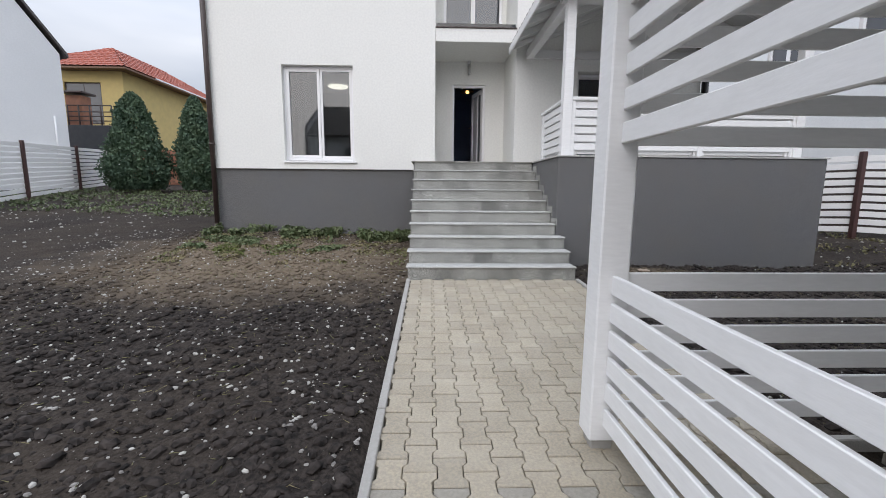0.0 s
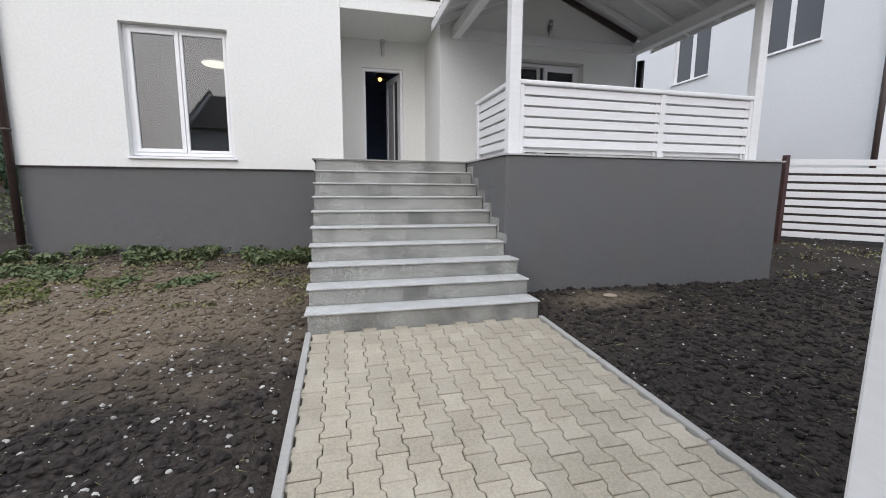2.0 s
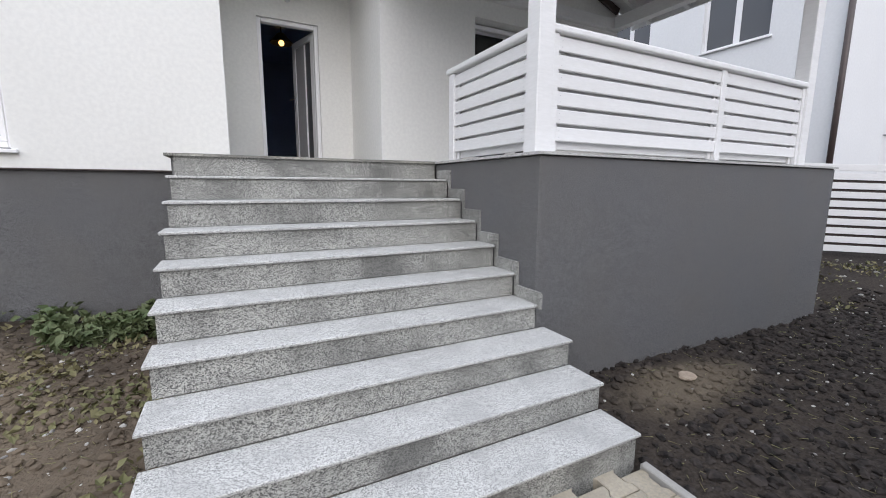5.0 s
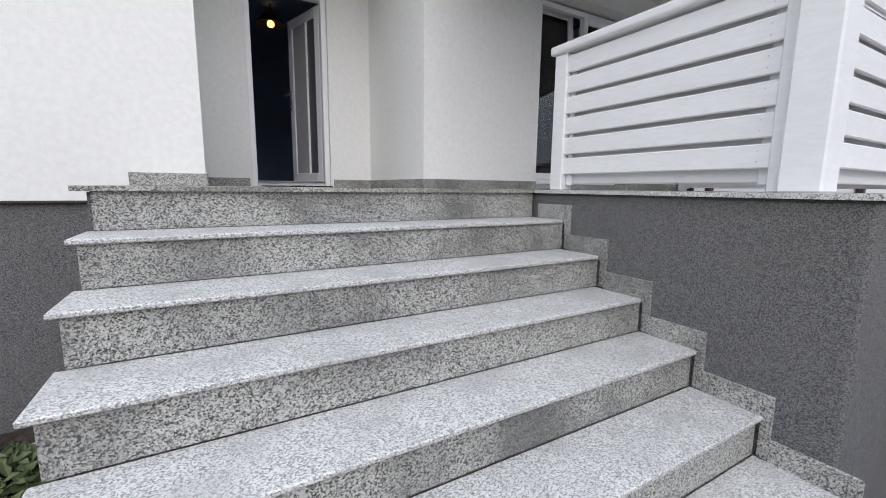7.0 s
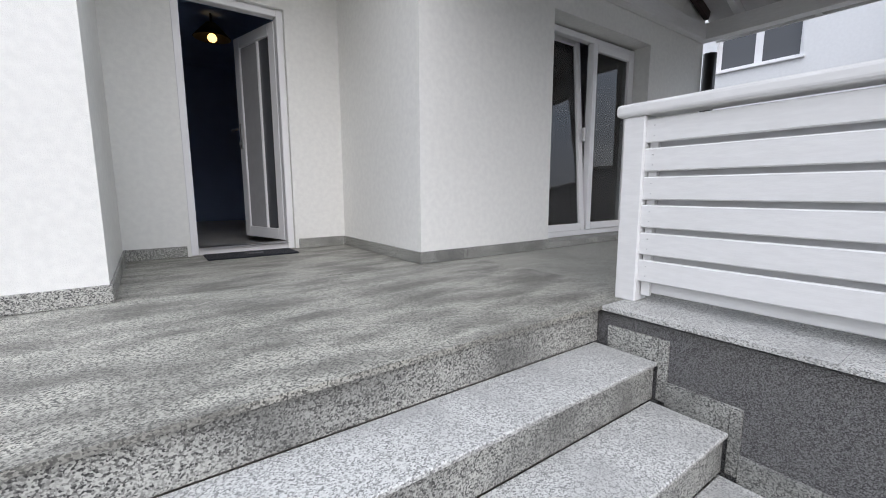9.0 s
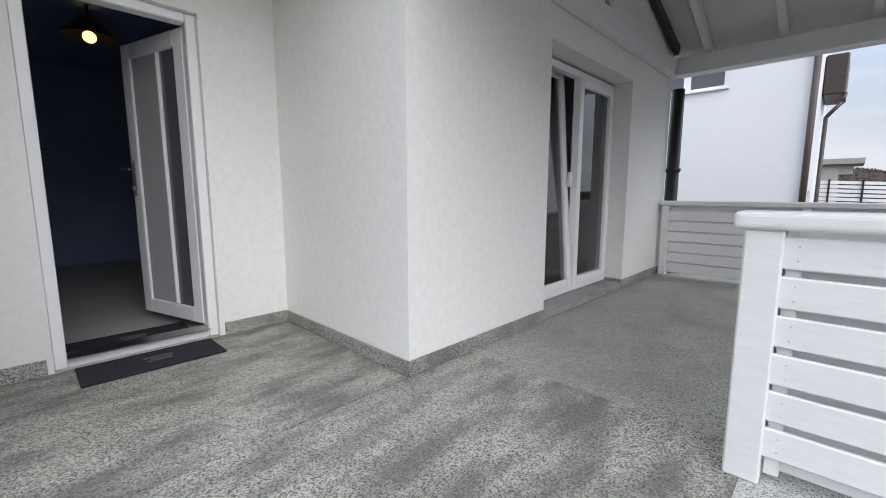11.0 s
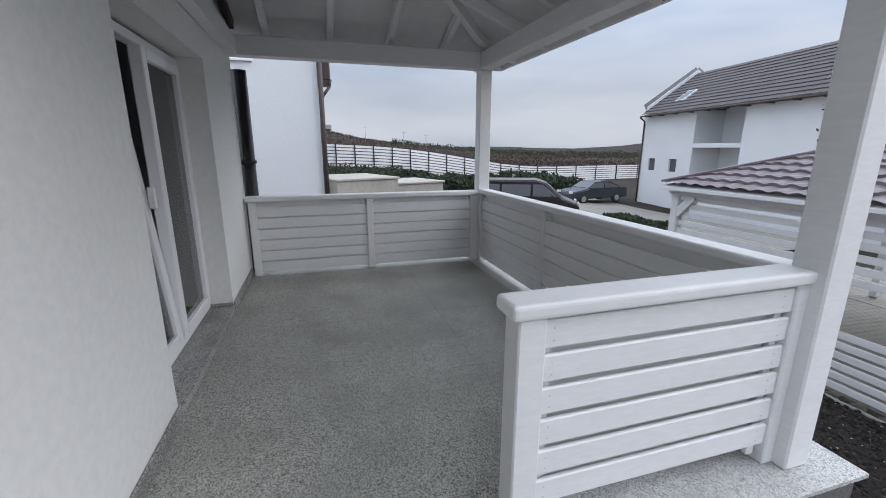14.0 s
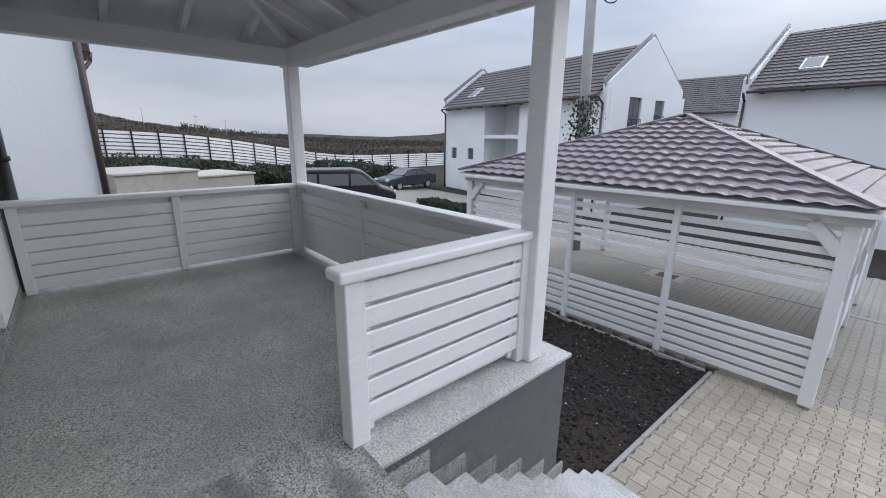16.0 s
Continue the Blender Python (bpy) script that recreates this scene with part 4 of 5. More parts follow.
# ---- neighbours ----
def gable_house(name, corner, rz, length, depth, base, eave, ridge, label, windows, mat=PLASTER_COOL, roof=ROOF_GREY, balcony=None, skylight=None, parapets=True):
    """Walls on a rectangle from corner along local x and local -y; ridge along x; windows: (face, u0, u1, z0, z1)."""
    t = thing(name, (*corner, base), rz, label, "house")
    M = W[t]
    h, r = eave - base, ridge - base
    front = [(u0, u1, z0, z1) for f, u0, u1, z0, z1 in windows if f == "front"] + ([balcony] if balcony else [])
    side = [(-u1, -u0, z0, z1) for f, u0, u1, z0, z1 in windows if f == "side"]

    def put(ob):
        place(ob, t, M @ W[ob])
        return ob

    put(wall("front_wall", mat, (0.02, length), (-1.0, h), front, -0.3, 0.0, "x", parent=t))
    put(wall("gable_wall", mat, (-depth, -0.3), (-1.0, h), side, 0.0, 0.3, "y", parent=t))
    put(wall("back_wall", mat, (0.0, length), (-1.0, h), [], -depth - 0.3, -depth, "x", parent=t))
    put(wall("far_wall", mat, (-depth, -0.3), (-1.0, h), [], length - 0.3, length, "y", parent=t))
    top = 0.35 if parapets else 0.0
    for x0 in (0.0, length - 0.3):
        vs = [(x, y, z) for x in (x0, x0 + 0.3) for y, z in ((0.0, h), (-depth, h), (-depth, h + top), (-depth / 2, r + top), (0.0, h + top))]
        put(raw("gable", vs, [(0, 1, 2, 3, 4), (9, 8, 7, 6, 5), (0, 4, 9, 5), (4, 3, 8, 9), (3, 2, 7, 8), (2, 1, 6, 7), (1, 0, 5, 6)], mat, t))
        if parapets:
            for ya, yb in ((0.12, -depth / 2), (-depth - 0.12, -depth / 2)):
                put(beam_between("verge_trim", (x0 + 0.15, ya, h + top - 0.03), (x0 + 0.15, yb, r + top + 0.02), 0.05, 0.42, VERGE, t))
    ov = 0.45
    dz = (r - h) * ov / (depth / 2)
    x0, x1 = (0.3, length - 0.3) if parapets else (-0.4, length + 0.4)
    put(slope_tiles("roof", roof, (x0, ov, h - dz + 0.1), (x1, ov, h - dz + 0.1), (x1, -depth / 2, r + 0.1), (x0, -depth / 2, r + 0.1), t, 0.30, 0.36, 0.025, 0.04, 4))
    put(slope_tiles("roof", roof, (x1, -depth - ov, h - dz + 0.1), (x0, -depth - ov, h - dz + 0.1), (x0, -depth / 2, r + 0.1), (x1, -depth / 2, r + 0.1), t, 0.30, 0.72, 0.04, 0.04, 3))
    n = max(2, round(length / 1.3))
    for k in range(n):
        u = x0 + 0.5 + (x1 - x0 - 1.0) * k / (n - 1)
        put(solid("rafter_end", t, BROWN, u - 0.05, u + 0.05, 0.02, 0.40, h - dz - 0.05, h - dz + 0.06, 0.004))
    put(rod("gutter", t, BROWN, (x0, ov + 0.03, h - dz + 0.02), (x1, ov + 0.03, h - dz + 0.02), 0.06, 10))
    for u in (0.18, length - 0.18):
        put(rod("downpipe", t, BROWN, (u, 0.07, -0.9), (u, 0.07, h - dz - 0.3), 0.05, 10))
        put(rod("downpipe", t, BROWN, (u, 0.07, h - dz - 0.3), (u, ov, h - dz), 0.05, 10))
    for f, u0, u1, z0, z1 in windows:
        if f == "front":
            put(solid("window_frame", t, BROWN, u0, u1, -0.18, -0.12, z0, z1, 0.005))
            put(solid("pane", t, FROSTED, u0 + 0.06, (u0 + u1) / 2 - 0.02, -0.125, -0.105, z0 + 0.06, z1 - 0.06, 0))
            put(solid("pane", t, FROSTED, (u0 + u1) / 2 + 0.02, u1 - 0.06, -0.125, -0.105, z0 + 0.06, z1 - 0.06, 0))
        else:
            put(solid("window_frame", t, BROWN, 0.12, 0.18, -u1, -u0, z0, z1, 0.005))
            put(solid("pane", t, FROSTED, 0.105, 0.125, -u1 + 0.06, -(u0 + u1) / 2 - 0.02, z0 + 0.06, z1 - 0.06, 0))
            put(solid("pane", t, FROSTED, 0.105, 0.125, -(u0 + u1) / 2 + 0.02, -u0 - 0.06, z0 + 0.06, z1 - 0.06, 0))
            if z1 - z0 > 1.4:
                for k in range(7):
                    u = u0 + (u1 - u0) * k / 6
                    put(rod("rail_bar", t, BLACK, (-0.06, -u, z0), (-0.06, -u, z0 + 0.9), 0.015, 6))
                for z in (z0 + 0.02, z0 + 0.9):
                    put(rod("rail_bar", t, BLACK, (-0.06, -u0, z), (-0.06, -u1, z), 0.02, 6))
    if balcony:
        u0, u1, z0, z1 = balcony
        put(solid("niche_back", t, mat, u0, u1, -2.0, -1.9, z0, z1 + 0.3, 0))
        put(solid("niche_side", t, mat, u0 - 0.1, u0, -1.9, -0.3, z0, z1, 0))
        put(solid("niche_side", t, mat, u1, u1 + 0.1, -1.9, -0.3, z0, z1, 0))
        zm = z0 + 2.6
        put(solid("balcony_slab", t, mat, u0 + 0.002, u1 - 0.002, -1.89, -0.01, zm, zm + 0.25, 0.01))
        put(solid("niche_door", t, FROSTED, u0 + 0.4, u0 + 1.5, -1.895, -1.86, zm + 0.26, zm + 2.3, 0.005))
    if skylight:
        u, f = skylight
        y, z = ov + (-depth / 2 - ov) * f, (h - dz) + (r - h + dz) * f
        a = math.atan2(r - h, depth / 2)
        sk = bx("skylight", None, PVC, (0.75, 1.1, 0.10), (0, 0, 0), edge=0.01)
        place(sk, t, M @ pose(u, y, z + 0.17, -math.degrees(a), 0, 0))
        sg = bx("skylight_pane", None, FROSTED, (0.6, 0.95, 0.02), (0, 0, 0), edge=0)
        place(sg, t, M @ pose(u, y, z + 0.17, -math.degrees(a), 0, 0) @ pose(0, 0, 0.055))
    return t


# local x runs along the long front; local +y faces the garden
gable_house("neighbour_house", (11.5, -12.0), -8, 14.6, 7.0, -0.7, 5.5, 8.0, "white two-storey house with dark tiled gable roof and recessed balcony",
            [("side", 1.9, 3.0, 4.0, 6.0), ("side", 4.3, 5.2, 4.25, 5.95), ("front", 10.8, 11.5, 2.3, 3.1), ("front", 12.9, 13.6, 2.3, 3.1)],
            balcony=(6.2, 9.6, 1.2, 5.95), skylight=(11.9, 0.35))
gable_house("neighbour_house", (-9.5, -13.8), 0, 15.8, 10.2, -0.7, 5.35, 8.15, "white house with dark tiled roof, a roof window and verge parapet",
            # the two low openings are added, dark in place of shade beyond the carport
            [("front", 3.0, 4.2, 3.3, 5.0), ("front", 11.0, 13.2, 0.5, 2.8), ("front", 13.8, 15.0, 0.5, 2.8)], skylight=(13.8, 0.33))
gable_house("neighbour_house", (4.0, -38.0), 0, 16, 9.0, -0.7, 6.0, 9.4, "white house with dark tiled roof behind the others", [], roof=ROOF_GREY, parapets=False)

# white block east of the terrace
nb = thing("neighbour_block", (11.1, 8.15, 0), label="tall white plastered house beside the terrace", category="house")
wall("west_wall", PLASTER_COOL, (8.15, 20.0), (-0.3, 8.0), [(9.5, 11.05, 4.85, 6.5), (12.6, 14.0, 4.85, 6.5)], 11.1, 11.4, "y", parent=nb)
wall("south_wall", PLASTER_COOL, (11.4, 17.5), (-0.3, 8.0), [(13.6, 14.6, 0.5, 2.7)], 8.15, 8.45, "x", parent=nb)
wall("east_wall", PLASTER_COOL, (8.45, 20.0), (-0.3, 8.0), [], 17.2, 17.5, "y", parent=nb)
wall("north_wall", PLASTER_COOL, (11.4, 17.2), (-0.3, 8.0), [], 19.7, 20.0, "x", parent=nb)
for y0, y1 in ((9.5, 11.05), (12.6, 14.0)):
    for a, b in ((y0, (y0 + y1) / 2), ((y0 + y1) / 2, y1)):
        solid("window_frame", nb, PVC, 11.2, 11.26, a, a + 0.07, 4.85, 6.5, 0.004)
        solid("window_frame", nb, PVC, 11.2, 11.26, b - 0.07, b, 4.85, 6.5, 0.004)
        solid("window_frame", nb, PVC, 11.2, 11.26, a + 0.07, b - 0.07, 4.85, 4.92, 0.004)
        solid("pane", nb, FROSTED, 11.22, 11.24, a + 0.07, b - 0.07, 4.92, 6.5, 0)
    solid("window_sill", nb, PVC, 11.04, 11.2, y0 - 0.05, y1 + 0.05, 4.81, 4.849, 0.005)
solid("south_door", nb, PVC, 13.6, 14.6, 8.2, 8.28, 0.5, 2.7, 0.01)
solid("roof_slab", nb, ROOF_GREY, 10.7, 17.9, 7.75, 20.4, 8.0, 8.25, 0.02)
rod("downpipe", nb, BROWN, (11.03, 8.09, -0.2), (11.03, 8.09, 6.6), 0.055, 10)
rod("downpipe", nb, BROWN, (11.03, 8.09, 6.6), (10.85, 7.7, 7.2), 0.055, 10)
solid("awning", nb, BROWN, 14.7, 16.4, 7.72, 8.146, 5.05, 6.0, 0.03, "dark brown boxed eave at the side of the house")
rod("awning_pipe", nb, BROWN, (14.78, 7.72, 5.06), (14.72, 7.76, 4.85), 0.045, 10)
rod("awning_pipe", nb, BROWN, (14.72, 7.76, 4.85), (14.66, 8.02, 4.5), 0.045, 10)
rod("awning_pipe", nb, BROWN, (14.66, 8.02, 4.5), (14.66, 8.02, -0.2), 0.045, 10)

fb = thing("far_building", (46.0, 8.4, ground_z(46.0, 8.4)), label="unfinished grey flat-roofed building beyond the boundary fence", category="house")
solid("wall_block", fb, CONCRETE, 46.0, 50.0, 8.0, 12.5, 0.5, 4.9, 0.02)
solid("wall_block", fb, CONCRETE, 46.2, 50.0, 7.2, 8.0, 4.1, 4.9, 0.02)
solid("roof_slab", fb, KERB, 45.6, 50.4, 6.6, 13.0, 4.9, 5.35, 0.02)

# white gable wall and yellow house to the north-west
nw_house = thing("west_neighbour", (-15.6, 19.0, 0.8), label="white plastered gable wall of the neighbouring house", category="house")
GA, GB = Vector((-16.0, 19.2, 0)), Vector((-20.9, 8.5, 0))
d = (GB - GA)
nrm = Vector((d.y, -d.x, 0)).normalized() * 7.0
if nrm.x > 0:
    nrm = -nrm
vs, prof = [], [(0.0, 0.3), (1.0, 0.3), (1.0, 7.0), (0.5, 14.5), (0.0, 6.85)]
for off in (Vector(), nrm):
    for f, z in prof:
        p = GA + d * f + off
        vs.append((p.x, p.y, z))
raw("gable_wall", vs, [(0, 1, 2, 3, 4), (9, 8, 7, 6, 5), (1, 0, 5, 6), (2, 1, 6, 7), (0, 4, 9, 5)], PLASTER_COOL, nw_house)
for f0, z0, f1, z1 in ((-0.02, 6.75, 0.5, 14.7), (1.02, 6.9, 0.5, 14.7)):
    p, q = GA + d * f0, GA + d * f1
    deck("roof", [(p.x + 0.1, p.y, z0), (q.x + 0.1, q.y, z1), (q.x + nrm.x, q.y + nrm.y, z1), (p.x + nrm.x, p.y + nrm.y, z0)], ROOF_GREY, nw_house, 0.15)
pj = GA + d * 0.04 - nrm.normalized() * 0.08
rod("vent_pipe", nw_house, PVC, (pj.x - 0.35, pj.y - 0.7, 2.9), (pj.x, pj.y, 2.9), 0.05, 8)
rod("vent_pipe", nw_house, PVC, (pj.x, pj.y, 2.0), (pj.x, pj.y, 4.2), 0.03, 8)


def yellow_house():
    t = thing("yellow_house", (-22, 29, 3.0), 0, "yellow house with red hipped tile roof and terrace railing", "house")
    x0, x1, y0, y1, z0, z1 = -26.2, -19.6, 28.0, 41.0, 1.0, 8.6
    wall("front_wall", YELLOW, (x0, x1), (z0, z1), [(-23.3, -21.0, 5.2, 7.8), (-25.9, -24.1, 5.2, 7.8)], y0, y0 + 0.3, "x", parent=t)
    wall("side_wall", YELLOW, (y0 + 0.3, y1), (z0, z1), [], x1 - 0.3, x1, "y", parent=t)
    for a, b in ((-23.3, -21.0), (-25.9, -24.1)):
        solid("window_frame", t, BROWN, a, b, y0 + 0.12, y0 + 0.18, 5.2, 7.8, 0.01)
        solid("pane", t, FROSTED, a + 0.1, (a + b) / 2, y0 + 0.10, y0 + 0.12, 5.3, 7.7, 0)
        solid("pane", t, FROSTED, (a + b) / 2 + 0.06, b - 0.1, y0 + 0.10, y0 + 0.12, 5.3, 7.7, 0)
    e = 0.7
    q = [(x0 - e, y0 - e, z1), (x1 + e, y0 - e, z1), (x1 + e, y1 + e, z1), (x0 - e, y1 + e, z1)]
    r0, r1 = ((x0 + x1) / 2, y0 + 4.0, z1 + 2.5), ((x0 + x1) / 2, y1 - 4.0, z1 + 2.5)
    slope_tiles("roof", ROOF_RED, q[0], q[1], r0, r0, t, 0.4, 0.5, 0.04, 0.04, 4)
    slope_tiles("roof", ROOF_RED, q[1], q[2], r1, r0, t, 0.4, 0.5, 0.04, 0.04, 4)
    slope_tiles("roof", ROOF_RED, q[3], q[0], r0, r1, t, 0.4, 1.0, 0.04, 0.04, 4)
    solid("soffit", t, WOOD, x0 - e, x1 + e, y0 - e, y1 + e, z1 - 0.12, z1 - 0.02, 0)
    solid("terrace_base", t, DARK_WALL, x0, x1 + 1.5, y0 - 3.2, y0 - 0.02, 0.8, 4.7, 0.02)
    for k in range(14):
        u = x0 + (x1 + 1.4 - x0) * k / 13
        rod("rail_post", t, BROWN, (u, y0 - 3.1, 4.7), (u, y0 - 3.1, 5.8), 0.04, 6)
    for z in (4.95, 5.2, 5.45, 5.8):
        rod("rail_bar", t, BROWN, (x0, y0 - 3.1, z), (x1 + 1.4, y0 - 3.1, z), 0.03, 6)
    solid("chimney", t, BRICK, -20.9, -20.0, y0 - 2.9, y0 - 2.2, 4.7, 6.4, 0.02)
    solid("chimney_cap", t, BROWN, -21.1, -19.8, y0 - 3.1, y0 - 2.0, 6.5, 6.6, 0.01)
    solid("garden_wall", t, BRICK, -18.3, -13.0, 25.5, 25.8, 0.8, 3.4, 0.02)


yellow_house()


# ---- plants ----
def thuja(x, y, height, radius, seed, label):
    g = ground_z(x, y)
    t = thing("thuja_tree", (x, y, g), label=label, category="tree", group="thujas by the fence")
    rod("trunk", t, BARK, (x, y, g - 0.2), (x, y, g + height * 0.8), 0.09, 8, 0.03)
    rng0 = random.Random(seed)
    lobes = [(rng0.uniform(0, 6.28), rng0.uniform(0.1, 0.8), rng0.uniform(0.6, 1.0)) for _ in range(9)]

    def where(rng):
        h = rng.random() ** 1.25
        a = rng.uniform(0, 6.28)
        prof = radius * (min(1.0, 0.55 + 2.2 * h) * (1 - h) ** 0.62 + 0.05)
        for la, lh, lw in lobes:
            if abs(((a - la + 3.14) % 6.28) - 3.14) < 0.7 and abs(h - lh) < 0.22:
                prof *= 0.72 + 0.3 * lw
        rr = prof * (0.45 + 0.55 * math.sqrt(rng.random()) + 0.12 * math.sin(a * 5 + h * 17) + 0.08 * rng.gauss(0, 1))
        return (x + math.cos(a) * rr, y + math.sin(a) * rr, g + 0.15 + h * height)

    leaves("crown", THUJA, 17000, where, 0.115, seed, t)


thuja(-13.0, 19.0, 4.1, 1.45, 3, "dense dark green thuja tree beside the fence")
thuja(-10.9, 20.0, 4.2, 1.15, 5, "slim dark green thuja tree behind the house corner")


def bank(name, mat, count, box, size, seed, label, category="hedge", lift=0.0):
    x0, x1, y0, y1, h = box

    def where(rng):
        x, y = rng.uniform(x0, x1), rng.uniform(y0, y1)
        top = h * (0.75 + 0.35 * noise.noise((x * 0.6, y * 0.6, seed)))
        return (x, y, ground_z(x, y) + lift + top * rng.random() ** 0.6)

    ob = leaves(name, mat, count, where, size, seed)
    return tagged(ob, label, category, kind="stuff")


bank("hedge", HEDGE, 9000, (24.3, 27.0, -2.6, 3.4, 1.6), 0.2, 11, "dark green clipped hedge below the boundary fence")
bank("hedge", HEDGE, 6000, (30.0, 40.0, -13.5, -9.0, 1.5), 0.24, 12, "dark green hedge behind the parked saloon car")
bank("shrubs", HEDGE, 5000, (26.0, 33.0, 2.0, 9.5, 0.7), 0.14, 13, "low green shrubs along the boundary fence", "shrubs")


def ring(az0, az1, r0, r1, h):
    def where(rng):
        az, r = rng.uniform(az0, az1), rng.uniform(r0, r1)
        x, y = polar(az, r)
        return (x, y, ground_z(x, y) + rng.random() ** 1.5 * h * (0.6 + 0.8 * max(0, noise.noise((az * 0.7, r * 0.02, 3)))))
    return where


tagged(leaves("scrub", SCRUB, 30000, ring(84, 136, 70, 270, 1.1), 0.5, 21), "brown leafless scrub covering the far hill", "scrub", kind="stuff")
tagged(leaves("scrub", HEDGE, 5000, ring(100, 134, 200, 300, 3.0), 0.8, 22), "dark bushes along the skyline of the far hill", "bushes", kind="stuff")
for az in (96.5, 101.5, 104.5):
    x, y = polar(az, 190)
    t = thing("mast", (x, y, ground_z(x, y)), label="thin grey mast on the far hill", category="mast", group="masts on the hill")
    rod("pole", t, KERB, (x, y, ground_z(x, y) - 1), (x, y, ground_z(x, y) + 6.5), 0.12, 6, 0.07)
    rod("crossarm", t, KERB, (x - 0.7, y - 0.7, ground_z(x, y) + 6), (x + 0.7, y + 0.7, ground_z(x, y) + 6), 0.07, 6)


def ivy_pole(x, y):
    g = ground_z(x, y)
    t = thing("utility_pole", (x, y, g), label="grey concrete utility pole with ivy growing up it", category="utility pole")
    rod("pole", t, KERB, (x, y, g - 0.3), (x + 0.35, y, g + 10.5), 0.18, 14, 0.13)
    leaves("ivy", HEDGE, 2600, lambda r: (x + 0.12 + r.gauss(0, 0.19), y + r.gauss(0, 0.19), g + 2.2 + 2.6 * r.random() ** 1.4), 0.085, 31, t, "dark ivy")
    top = Vector((x + 0.27, y, g + 8.1))
    rng = random.Random(4)
    for k in range(7):
        cu = bpy.data.curves.new("cable", "CURVE")
        cu.dimensions, cu.bevel_depth = "3D", 0.018
        sp = cu.splines.new("BEZIER")
        sp.bezier_points.add(2)
        for i, p in enumerate((top, top + Vector((-rng.uniform(0.2, 0.9), -rng.uniform(0.1, 0.6), rng.uniform(-0.9, -0.2))), top + Vector((-rng.uniform(0.3, 1.2), -0.4, rng.uniform(-0.3, 0.5))))):
            sp.bezier_points[i].co = p
            sp.bezier_points[i].handle_left_type = sp.bezier_points[i].handle_right_type = "AUTO"
        cu.materials.append(BLACK)
        o = new("cable", cu)
        place(o, t, Matrix())


ivy_pole(7.58, -3.6)


# ---- parking lot and cars ----
lot = thing("parking_lot", (20, -4, -0.5), label="pale concrete parking lot and street", category="road", kind="structure")
vs, fs = [], []
nx, ny = 30, 30
for j in range(ny + 1):
    for i in range(nx + 1):
        x, y = 11.5 + 26 * i / nx, -11.5 + 11.0 * j / ny
        vs.append((x, y, ground_z(x, y) + 0.035))
fs = [(j * (nx + 1) + i, j * (nx + 1) + i + 1, (j + 1) * (nx + 1) + i + 1, (j + 1) * (nx + 1) + i) for j in range(ny) for i in range(nx)]
raw("surface", vs, fs, LOT, lot, smooth=True)


